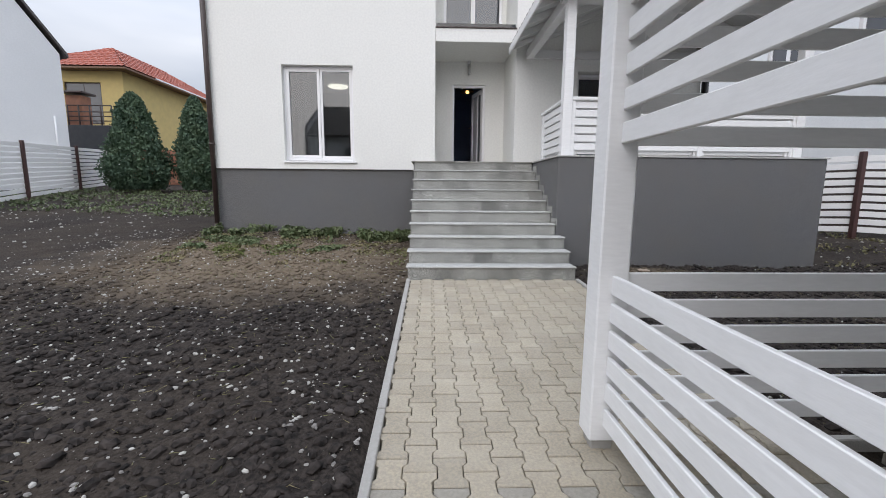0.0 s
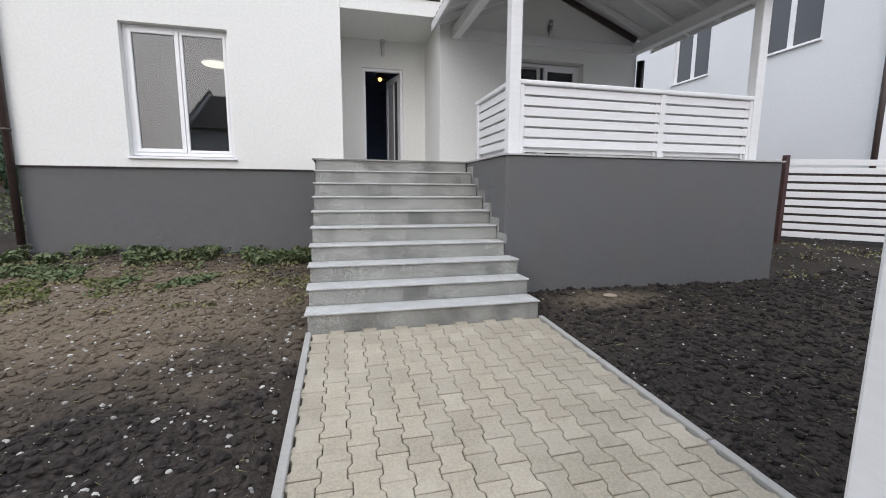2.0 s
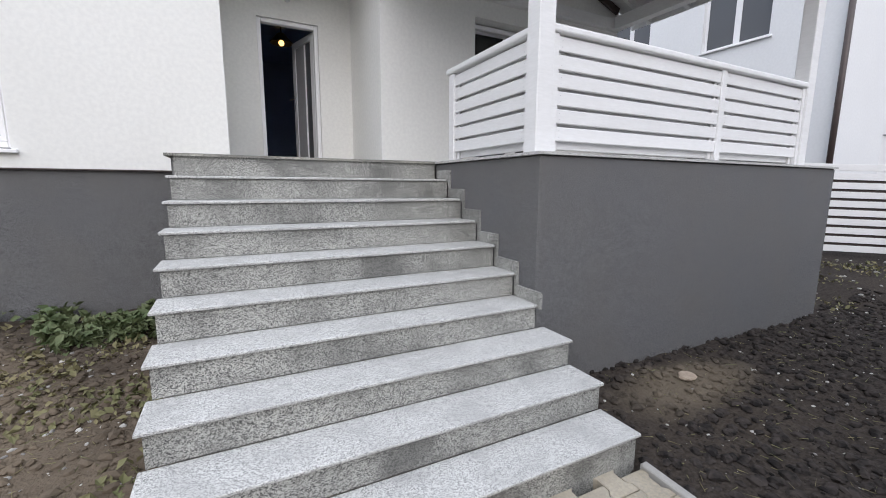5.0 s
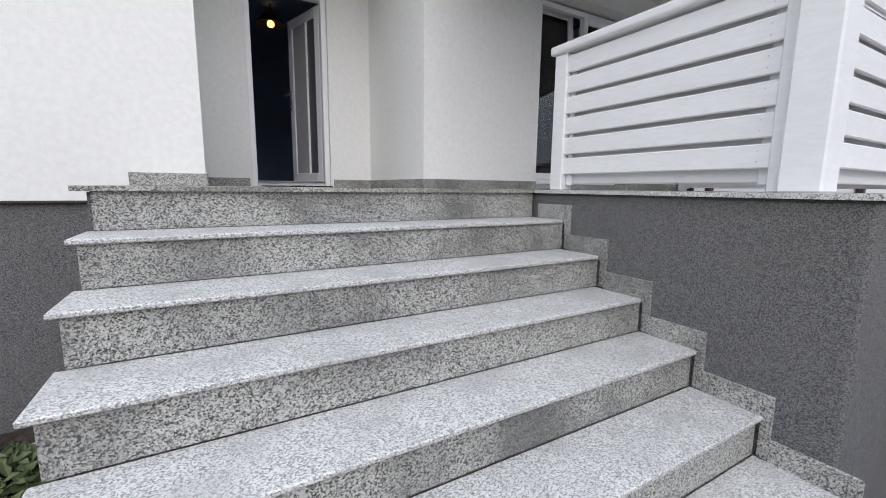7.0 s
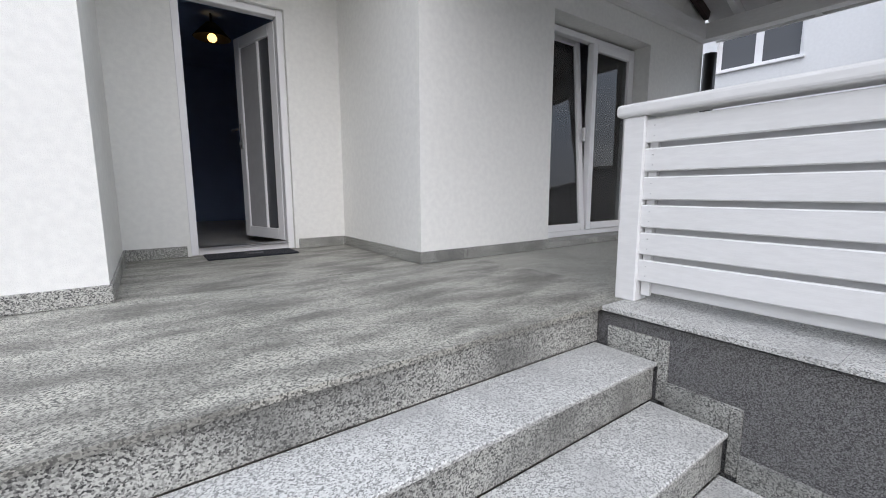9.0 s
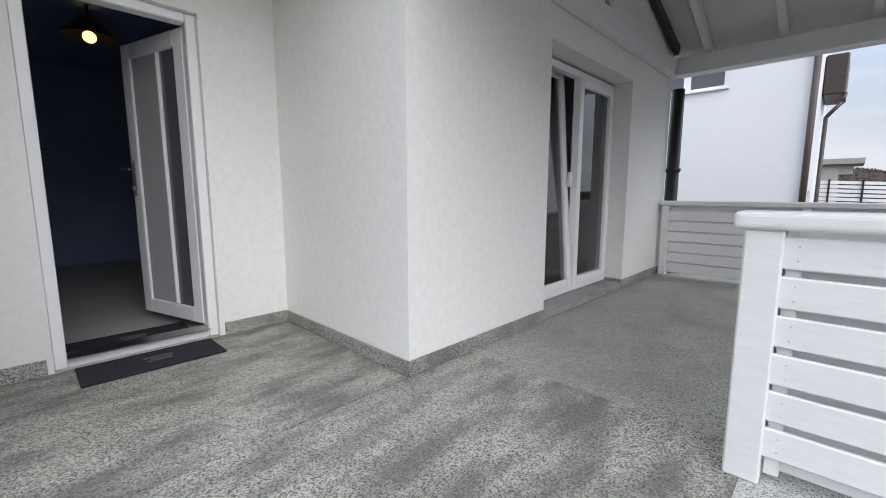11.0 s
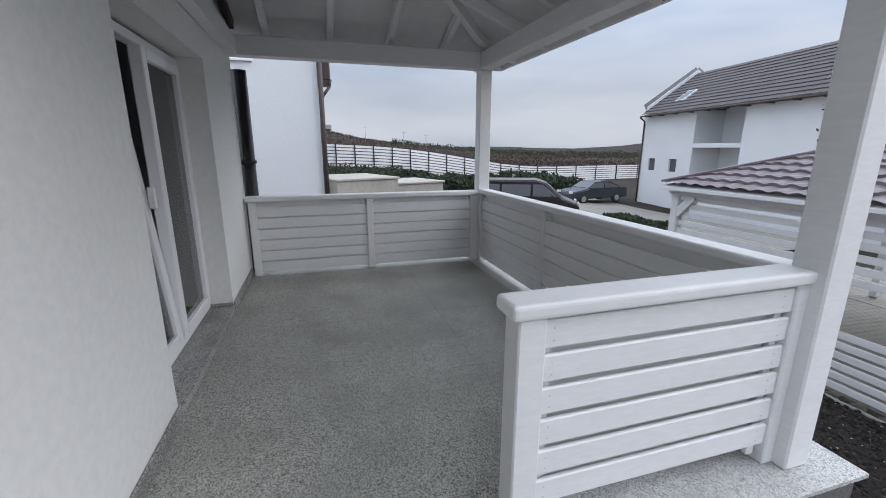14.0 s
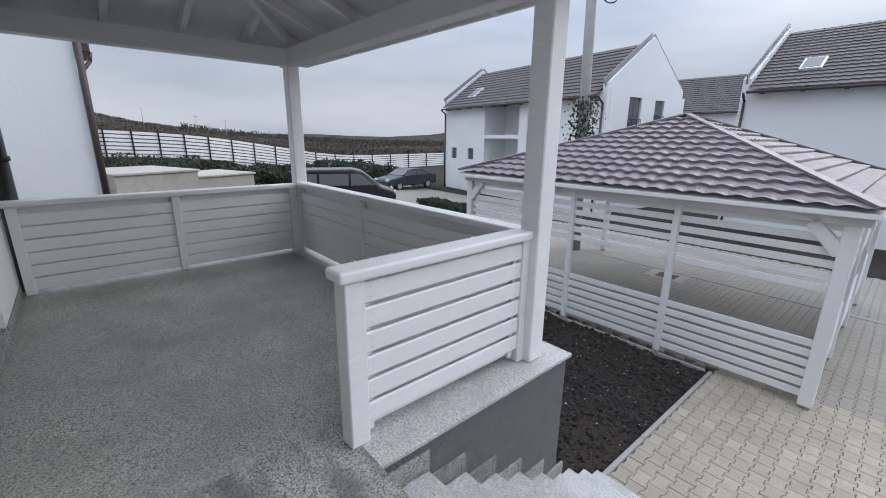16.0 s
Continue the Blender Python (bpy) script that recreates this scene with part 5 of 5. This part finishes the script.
def vehicle(name, at, rz, side, roofline, width, paint, wheels, wheel_r, label, glass, tail):
    """A car body from its side outline (x forward, z up), narrowed towards the roof; glass as inset dark panels."""
    t = thing(name, at, rz, label, "car", "parked cars")
    M = W[t]
    bm = bmesh.new()
    ring0 = []
    zmax, zbelt = max(z for x, z in side), roofline

    def half_w(z):
        f = max(0.0, (z - zbelt) / (zmax - zbelt))
        return width / 2 * (1 - 0.16 * f)

    lefts = [bm.verts.new((x, half_w(z), z)) for x, z in side]
    rights = [bm.verts.new((x, -half_w(z), z)) for x, z in side]
    bm.faces.new(lefts), bm.faces.new(rights[::-1])
    for i in range(len(side)):
        k = (i + 1) % len(side)
        bm.faces.new((lefts[i], rights[i], rights[k], lefts[k]))
    bmesh.ops.recalc_face_normals(bm, faces=bm.faces)
    bmesh.ops.bevel(bm, geom=[e for e in bm.edges if len(e.link_faces) == 2 and e.calc_face_angle(0) > 0.5], offset=0.07, segments=3, affect="EDGES")
    body = part("body", bm, paint, t, m=M, smooth=True)
    body.modifiers.new("corners", "EDGE_SPLIT").split_angle = radians(40)
    for poly in glass:
        for s in (1, -1):
            vs = []
            for off in (0.012, -0.01):
                vs += [(x, s * (half_w(z) + off), z) for x, z in poly]
            n = len(poly)
            o = raw("side_window", vs, [tuple(range(n)), tuple(range(n, 2 * n))[::-1]] + [(i, (i + 1) % n, n + (i + 1) % n, n + i) for i in range(n)], FROSTED, t)
            place(o, t, M)
    for x0, z0, x1, z1, nm in tail:
        dx, dz = x1 - x0, z1 - z0
        ln = math.hypot(dx, dz)
        nx_, nz_ = -dz / ln, dx / ln
        if nz_ < 0:
            nx_, nz_ = -nx_, -nz_
        w0, w1 = half_w(z0) - 0.10, half_w(z1) - 0.10
        vs = []
        for off in (0.014, -0.01):
            vs += [(x0 + nx_ * off, w0, z0 + nz_ * off), (x1 + nx_ * off, w1, z1 + nz_ * off), (x1 + nx_ * off, -w1, z1 + nz_ * off), (x0 + nx_ * off, -w0, z0 + nz_ * off)]
        o = raw(nm, vs, [(0, 1, 2, 3), (7, 6, 5, 4), (0, 4, 5, 1), (1, 5, 6, 2), (2, 6, 7, 3), (3, 7, 4, 0)], FROSTED, t)
        place(o, t, M)
    xa, xb = min(x for x, z in side), max(x for x, z in side)
    for s in (1, -1):
        for wx in wheels:
            wh = rod("wheel", t, TYRE, (0, 0, 0), (0, 0.2, 0), wheel_r, 24)
            place(wh, t, M @ pose(wx, s * (width / 2 - 0.10), wheel_r, 90, 0, 0))
            rim = rod("rim", t, STEEL, (0, 0, 0), (0, 0.21, 0), wheel_r * 0.62, 16)
            place(rim, wh, W[wh] @ pose(0, 0, 0))
        h = bx("headlamp", None, WHITE_LIGHT, (0.10, 0.36, 0.16), (0, 0, 0), edge=0.03)
        place(h, t, M @ pose(xb - 0.06, s * (width / 2 - 0.28), zbelt * 0.78))
        h = bx("tail_lamp", None, RED_LIGHT, (0.08, 0.30, 0.16), (0, 0, 0), edge=0.02)
        place(h, t, M @ pose(xa + 0.03, s * (width / 2 - 0.25), zbelt * 0.92))
        h = bx("mirror", None, paint, (0.12, 0.18, 0.14), (0, 0, 0), edge=0.03)
        place(h, t, M @ pose(xb - (1.25 if len(side) < 13 else 1.5), s * (width / 2 + 0.08), zbelt + 0.08))
    plate = bx("number_plate", None, PVC, (0.02, 0.5, 0.11), (0, 0, 0), edge=0.004)
    place(plate, t, M @ pose(xa - 0.005, 0, zbelt * 0.7))
    return t


vx, vy = polar(117.8, 20.5)
vehicle("van", (vx, vy, ground_z(vx, vy) + 0.035), -118, [(-2.5, 0.35), (2.35, 0.32), (2.5, 0.55), (2.45, 0.85), (1.75, 1.12), (0.95, 1.80), (0.5, 1.92), (-2.3, 1.90), (-2.48, 1.1)],
        1.12, 1.9, CAR_BLACK, (-1.5, 1.6), 0.33, "black passenger van parked on the lot",
        [[(-2.2, 1.2), (-1.1, 1.2), (-1.1, 1.72), (-2.15, 1.72)], [(-1.0, 1.2), (0.3, 1.2), (0.3, 1.72), (-1.0, 1.72)], [(0.4, 1.2), (1.5, 1.2), (0.85, 1.72), (0.4, 1.74)]],
        [(1.66, 1.20, 1.02, 1.74, "windscreen")])
sx, sy = polar(126.4, 31.0)
vehicle("saloon_car", (sx, sy, ground_z(sx, sy) + 0.035), 95, [(-2.35, 0.35), (2.25, 0.3), (2.35, 0.55), (2.2, 0.80), (1.1, 0.98), (0.35, 1.40), (-0.2, 1.46), (-0.9, 1.42), (-1.75, 1.05), (-2.3, 1.0)],
        0.98, 1.82, CAR_GREY, (-1.4, 1.4), 0.32, "dark grey saloon car parked on the lot",
        [[(-1.55, 1.04), (-0.3, 1.02), (-0.3, 1.36), (-0.85, 1.34)], [(-0.22, 1.02), (0.9, 1.02), (0.3, 1.33), (-0.22, 1.37)]],
        [(1.0, 1.03, 0.42, 1.36, "windscreen"), (-0.98, 1.38, -1.62, 1.11, "rear_window")])

# pale concrete basins in the bank
for k, (az, dd, sx_, sy_, h) in enumerate(((95.0, 18.0, 3.0, 2.6, 1.75), (101.0, 19.0, 2.4, 3.2, 1.6))):
    x, y = polar(az, dd)
    g = ground_z(x, y)
    t = thing("concrete_block", (x, y, g), 20, "pale beige concrete basin wall with flat top", "concrete wall", "concrete walls in the bank")
    bx("body", t, CONCRETE, (sx_, sy_, h + 0.3), (0, 0, h / 2 - 0.15), edge=0.02, local=True)
    bx("lid", t, CONCRETE, (sx_ + 0.12, sy_ + 0.12, 0.08), (0, 0, h + 0.04), edge=0.015, local=True)
x, y = polar(131.5, 19.0)
tagged(bank("box_hedge", HEDGE, 1800, (x - 1.6, x + 1.4, y - 0.5, y + 0.5, 0.9), 0.16, 41, "low dark clipped hedge beside the carport"), category="hedge")

# ---- weeds, pebbles and clods ----
weed_rng = random.Random(8)


def weeds(name, mat, count, x0, x1, y0, y1, h, size, seed, label):
    def where(rng):
        for _ in range(40):
            x, y = rng.uniform(x0, x1), rng.uniform(y0, y1)
            if noise.noise((x * 1.6, y * 1.6, seed)) > 0.05 and not is_paved(x, y):
                break
        return (x, y, soil_z(x, y) + h * rng.random())
    tagged(leaves(name, mat, count, where, size, seed, flat=0.35), label, "weeds", kind="stuff")


weeds("weeds", LEAF, 2600, -4.5, -0.35, 8.1, 9.0, 0.16, 0.075, 51, "green broad-leaved weeds along the plinth")
weeds("weeds", LEAF, 2600, -4.3, -1.6, 7.0, 8.1, 0.05, 0.05, 52, "sparse green weeds on the soil")
weeds("dry_grass", DRY, 2600, -4.5, -0.4, 6.2, 8.9, 0.04, 0.05, 53, "flattened dry grass on the soil")
weeds("moss", MOSS, 2600, -3.7, -2.2, 6.3, 7.6, 0.02, 0.03, 56, "yellow-green moss and seedlings on the soil")
weeds("grass", LEAF, 9000, -16, -4.8, 11, 20, 0.12, 0.07, 54, "rough grass before the far fence")
weeds("dry_grass", DRY, 900, 6.1, 9.5, 6.0, 9.5, 0.06, 0.045, 55, "dry weeds beside the terrace plinth")


def scatter(name, mat, count, areas, s0, s1, seed, label, category):
    """Small irregular stones lying in the soil, as one mesh."""
    rng = random.Random(seed)
    vs, fs = [], []
    p = 0.618
    base = [(0, 1, p), (0, 1, -p), (0, -1, p), (0, -1, -p), (1, p, 0), (1, -p, 0), (-1, p, 0), (-1, -p, 0), (p, 0, 1), (-p, 0, 1), (p, 0, -1), (-p, 0, -1)]
    tri = [(0, 8, 4), (0, 4, 1), (0, 1, 6), (0, 6, 9), (0, 9, 8), (8, 9, 2), (8, 2, 5), (8, 5, 4), (4, 5, 10), (4, 10, 1), (1, 10, 11), (1, 11, 6), (6, 11, 7), (6, 7, 9), (9, 7, 2), (3, 2, 7), (3, 5, 2), (3, 10, 5), (3, 11, 10), (3, 7, 11)]
    total = sum((a[1] - a[0]) * (a[3] - a[2]) for a in areas)
    for a in areas:
        for _ in range(int(count * (a[1] - a[0]) * (a[3] - a[2]) / total)):
            x, y = rng.uniform(a[0], a[1]), rng.uniform(a[2], a[3])
            if is_paved(x, y):
                continue
            s = s0 + (s1 - s0) * rng.random() ** 3
            z = soil_z(x, y) + s * 0.15
            r = rng.uniform(0, 6.28)
            k = len(vs)
            for bx_, by_, bz_ in base:
                jx, jy, jz = (rng.uniform(0.68, 1.05) for _ in range(3))
                px, py = bx_ * jx * s * 1.15, by_ * jy * s * 0.8
                vs.append((x + px * math.cos(r) - py * math.sin(r), y + px * math.sin(r) + py * math.cos(r), z + bz_ * jz * s * 0.62))
            fs += [(k + i, k + j, k + l) for i, j, l in tri]
    tagged(raw(name, vs, fs, mat), label, category, kind="stuff")


scatter("pebbles", STONE, 1500, [(2.0, 8.5, 2.0, 6.2)], 0.0025, 0.016, 64, "a few pale pebbles in black soil beside the path", "pebbles")
scatter("pebbles", STONE, 8500, [(-6.0, -0.35, 0.9, 8.9)], 0.002, 0.021, 61, "pale pebbles and gravel scattered in dark soil", "pebbles")
scatter("pebbles", STONE, 1400, [(-14, -6, 4, 13), (6.0, 10, 3, 9)], 0.008, 0.034, 62, "pale pebbles and gravel scattered in dark soil", "pebbles")
scatter("soil_clods", CLOD, 30000, [(-5.0, -0.35, 0.9, 8.9), (2.0, 7.5, 2.0, 6.2)], 0.005, 0.045, 63, "dark crumbly clods of garden soil", "soil")



def flat_stone(x, y, size, rz):
    bm = bmesh.new()
    bmesh.ops.create_icosphere(bm, subdivisions=2, radius=0.5)
    for v in bm.verts:
        v.co *= 1 + 0.18 * noise.noise(v.co * 3)
        v.co.x, v.co.y, v.co.z = v.co.x * size[0], v.co.y * size[1], max(-0.3, min(0.3, v.co.z)) * size[2]
    o = part("flat_stone", bm, STONE_FLAT, None, m=pose(x, y, soil_z(x, y) + 0.012, 4, 3, rz))
    tagged(o, "flat buff stone lying in dry soil by the plinth", "stone")


flat_stone(3.13, 5.80, (0.20, 0.12, 0.05), 12)


def straw(count, areas, seed):
    """Thin pale stalks lying about on the soil."""
    rng = random.Random(seed)
    vs, fs = [], []
    for a in areas:
        for _ in range(count // len(areas)):
            x, y = rng.uniform(a[0], a[1]), rng.uniform(a[2], a[3])
            if is_paved(x, y):
                continue
            ln, r, w = rng.uniform(0.02, 0.09), rng.uniform(0, 6.28), 0.0022
            dx, dy = math.cos(r) * ln, math.sin(r) * ln
            z0, z1 = soil_z(x, y) + 0.012, soil_z(x + dx, y + dy) + 0.016
            k = len(vs)
            vs += [(x - dy / ln * w, y + dx / ln * w, z0), (x + dy / ln * w, y - dx / ln * w, z0), (x + dx, y + dy, z1), (x, y, z0 + 0.004)]
            fs += [(k, k + 1, k + 2), (k, k + 2, k + 3), (k + 1, k + 3, k + 2)]
    tagged(raw("straw", vs, fs, DRY), "dry pale stalks lying on the soil", "straw", kind="stuff")


straw(3600, [(-4.5, -0.35, 5.2, 8.8), (-4.5, -0.35, 1.5, 8.8), (2.0, 7.0, 2.1, 6.1)], 71)

# ---- kerbs and paving ----
for x in (-0.275, 1.96):
    k = thing("kerb", (x, 3.6, -0.08), label="narrow grey concrete kerb along the garden path", category="kerb", group="path kerbs", kind="structure")
    ends = (-3.0, 5.30) if x < 0 else (1.98, 5.30)
    n = int((ends[1] - ends[0]) / 1.0) + 1
    for i in range(n):
        y0, y1 = ends[1] - 1.0 * (i + 1), ends[1] - 1.0 * i - 0.006
        y0 = max(y0, ends[0])
        if y1 - y0 < 0.05:
            continue
        mid = (y0 + y1) / 2
        bx("kerb_stone", k, KERB, (0.05, round(y1 - y0, 3), 0.18), (x, mid, ground_z(x, mid) - 0.07), (math.degrees(math.atan(0.047)), 0, 0), 0.006)
k = thing("kerb", (4.4, 1.96, -0.2), label="narrow grey concrete kerb below the carport slats", category="kerb", group="path kerbs", kind="structure")
for i in range(5):
    x = 2.03 + 1.0 * i
    bx("kerb_stone", k, KERB, (0.994, 0.05, 0.18), (x + 0.5, 1.985, ground_z(x, 1.985) - 0.075), (0, 0, 0), 0.006)

PW, PL = 0.1455, 0.20       # pitch of the paving stones across and along


def paver_outline(g=0.0025, b=0.0):
    """An I-shaped stone: broad at both ends, narrow in the middle."""
    w, n, l = PW / 2 + 0.011 - g - b, PW / 2 - 0.011 - g - b, PL / 2 - g - b
    return [(-w, -l), (w, -l), (w, -l * 0.62), (n, -l * 0.38), (n, l * 0.38), (w, l * 0.62), (w, l), (-w, l), (-w, l * 0.62), (-n, l * 0.38), (-n, -l * 0.38), (-w, -l * 0.62)]


def paver_data():
    o, i = paver_outline(), paver_outline(b=0.005)
    vs = [(x, y, -0.06) for x, y in o] + [(x, y, -0.004) for x, y in o] + [(x, y, 0.0) for x, y in i]
    n = len(o)
    fs = [(a * n + k, a * n + (k + 1) % n, (a + 1) * n + (k + 1) % n, (a + 1) * n + k) for a in (0, 1) for k in range(n)]
    return vs, fs + [tuple(range(2 * n, 3 * n))]


pav_vs, pav_fs = paver_data()
paver_mesh = bpy.data.meshes.new("paver")
paver_mesh.from_pydata(pav_vs, [], pav_fs)
paver_mesh.materials.append(PAVER)
path = thing("pavement", (0.85, 3.6, -0.08), label="sand-grey interlocking concrete paving of path and carport", category="pavement", kind="structure")
tilt_x = math.degrees(math.atan(0.047))
rest_vs, rest_fs = [], []
rng = random.Random(77)
cols = int(12.2 / PW)
for c in range(cols):
    x = -0.25 + PW * (c + 0.5)
    for r in range(-1, 70):
        y = 5.28 - PL * (r + 0.5) - (PL / 2 if c % 2 else 0.0)
        if y > 5.32 or y < -8.3 or (x > 1.90 and y > 1.86):
            continue
        z = ground_z(x, y) + rng.uniform(-0.002, 0.002)
        if x < 1.90 and y > 1.6:
            o = new("paver", paver_mesh)
            place(o, path, pose(x, y, z, tilt_x + rng.uniform(-0.5, 0.5), rng.uniform(-0.5, 0.5), rng.uniform(-0.6, 0.6)))
        else:
            m = pose(x, y, z, tilt_x, 0, 0)
            k = len(rest_vs)
            rest_vs += [tuple(m @ Vector(v)) for v in pav_vs]
            rest_fs += [tuple(k + i for i in f) for f in pav_fs]
tagged(raw("paving_field", rest_vs, rest_fs, PAVER_FAR, path, "grey interlocking paving round the carport"), kind="stuff")
man = thing("manhole_cover", (4.42, -2.95, ground_z(4.42, -2.95)), label="square concrete manhole cover in the carport paving", category="manhole cover")
bx("frame", man, CONCRETE, (0.95, 0.8, 0.02), (0, 0, 0.004), edge=0.004, local=True)
bx("cover", man, DARK_WALL, (0.48, 0.42, 0.02), (0, 0, 0.010), edge=0.004, local=True)
dc = thing("drain_strip", (3.4, -3.65, ground_z(3.4, -3.65)), label="pale concrete drain strip across the carport paving", category="drain", kind="structure")
for i in range(8):
    bx("channel_stone", dc, KERB, (0.995, 0.10, 0.05), (-0.2 + i, -3.2 - 0.07 * i, ground_z(0, -3.2 - 0.07 * i) - 0.008), (0, 0, -4), 0.004)
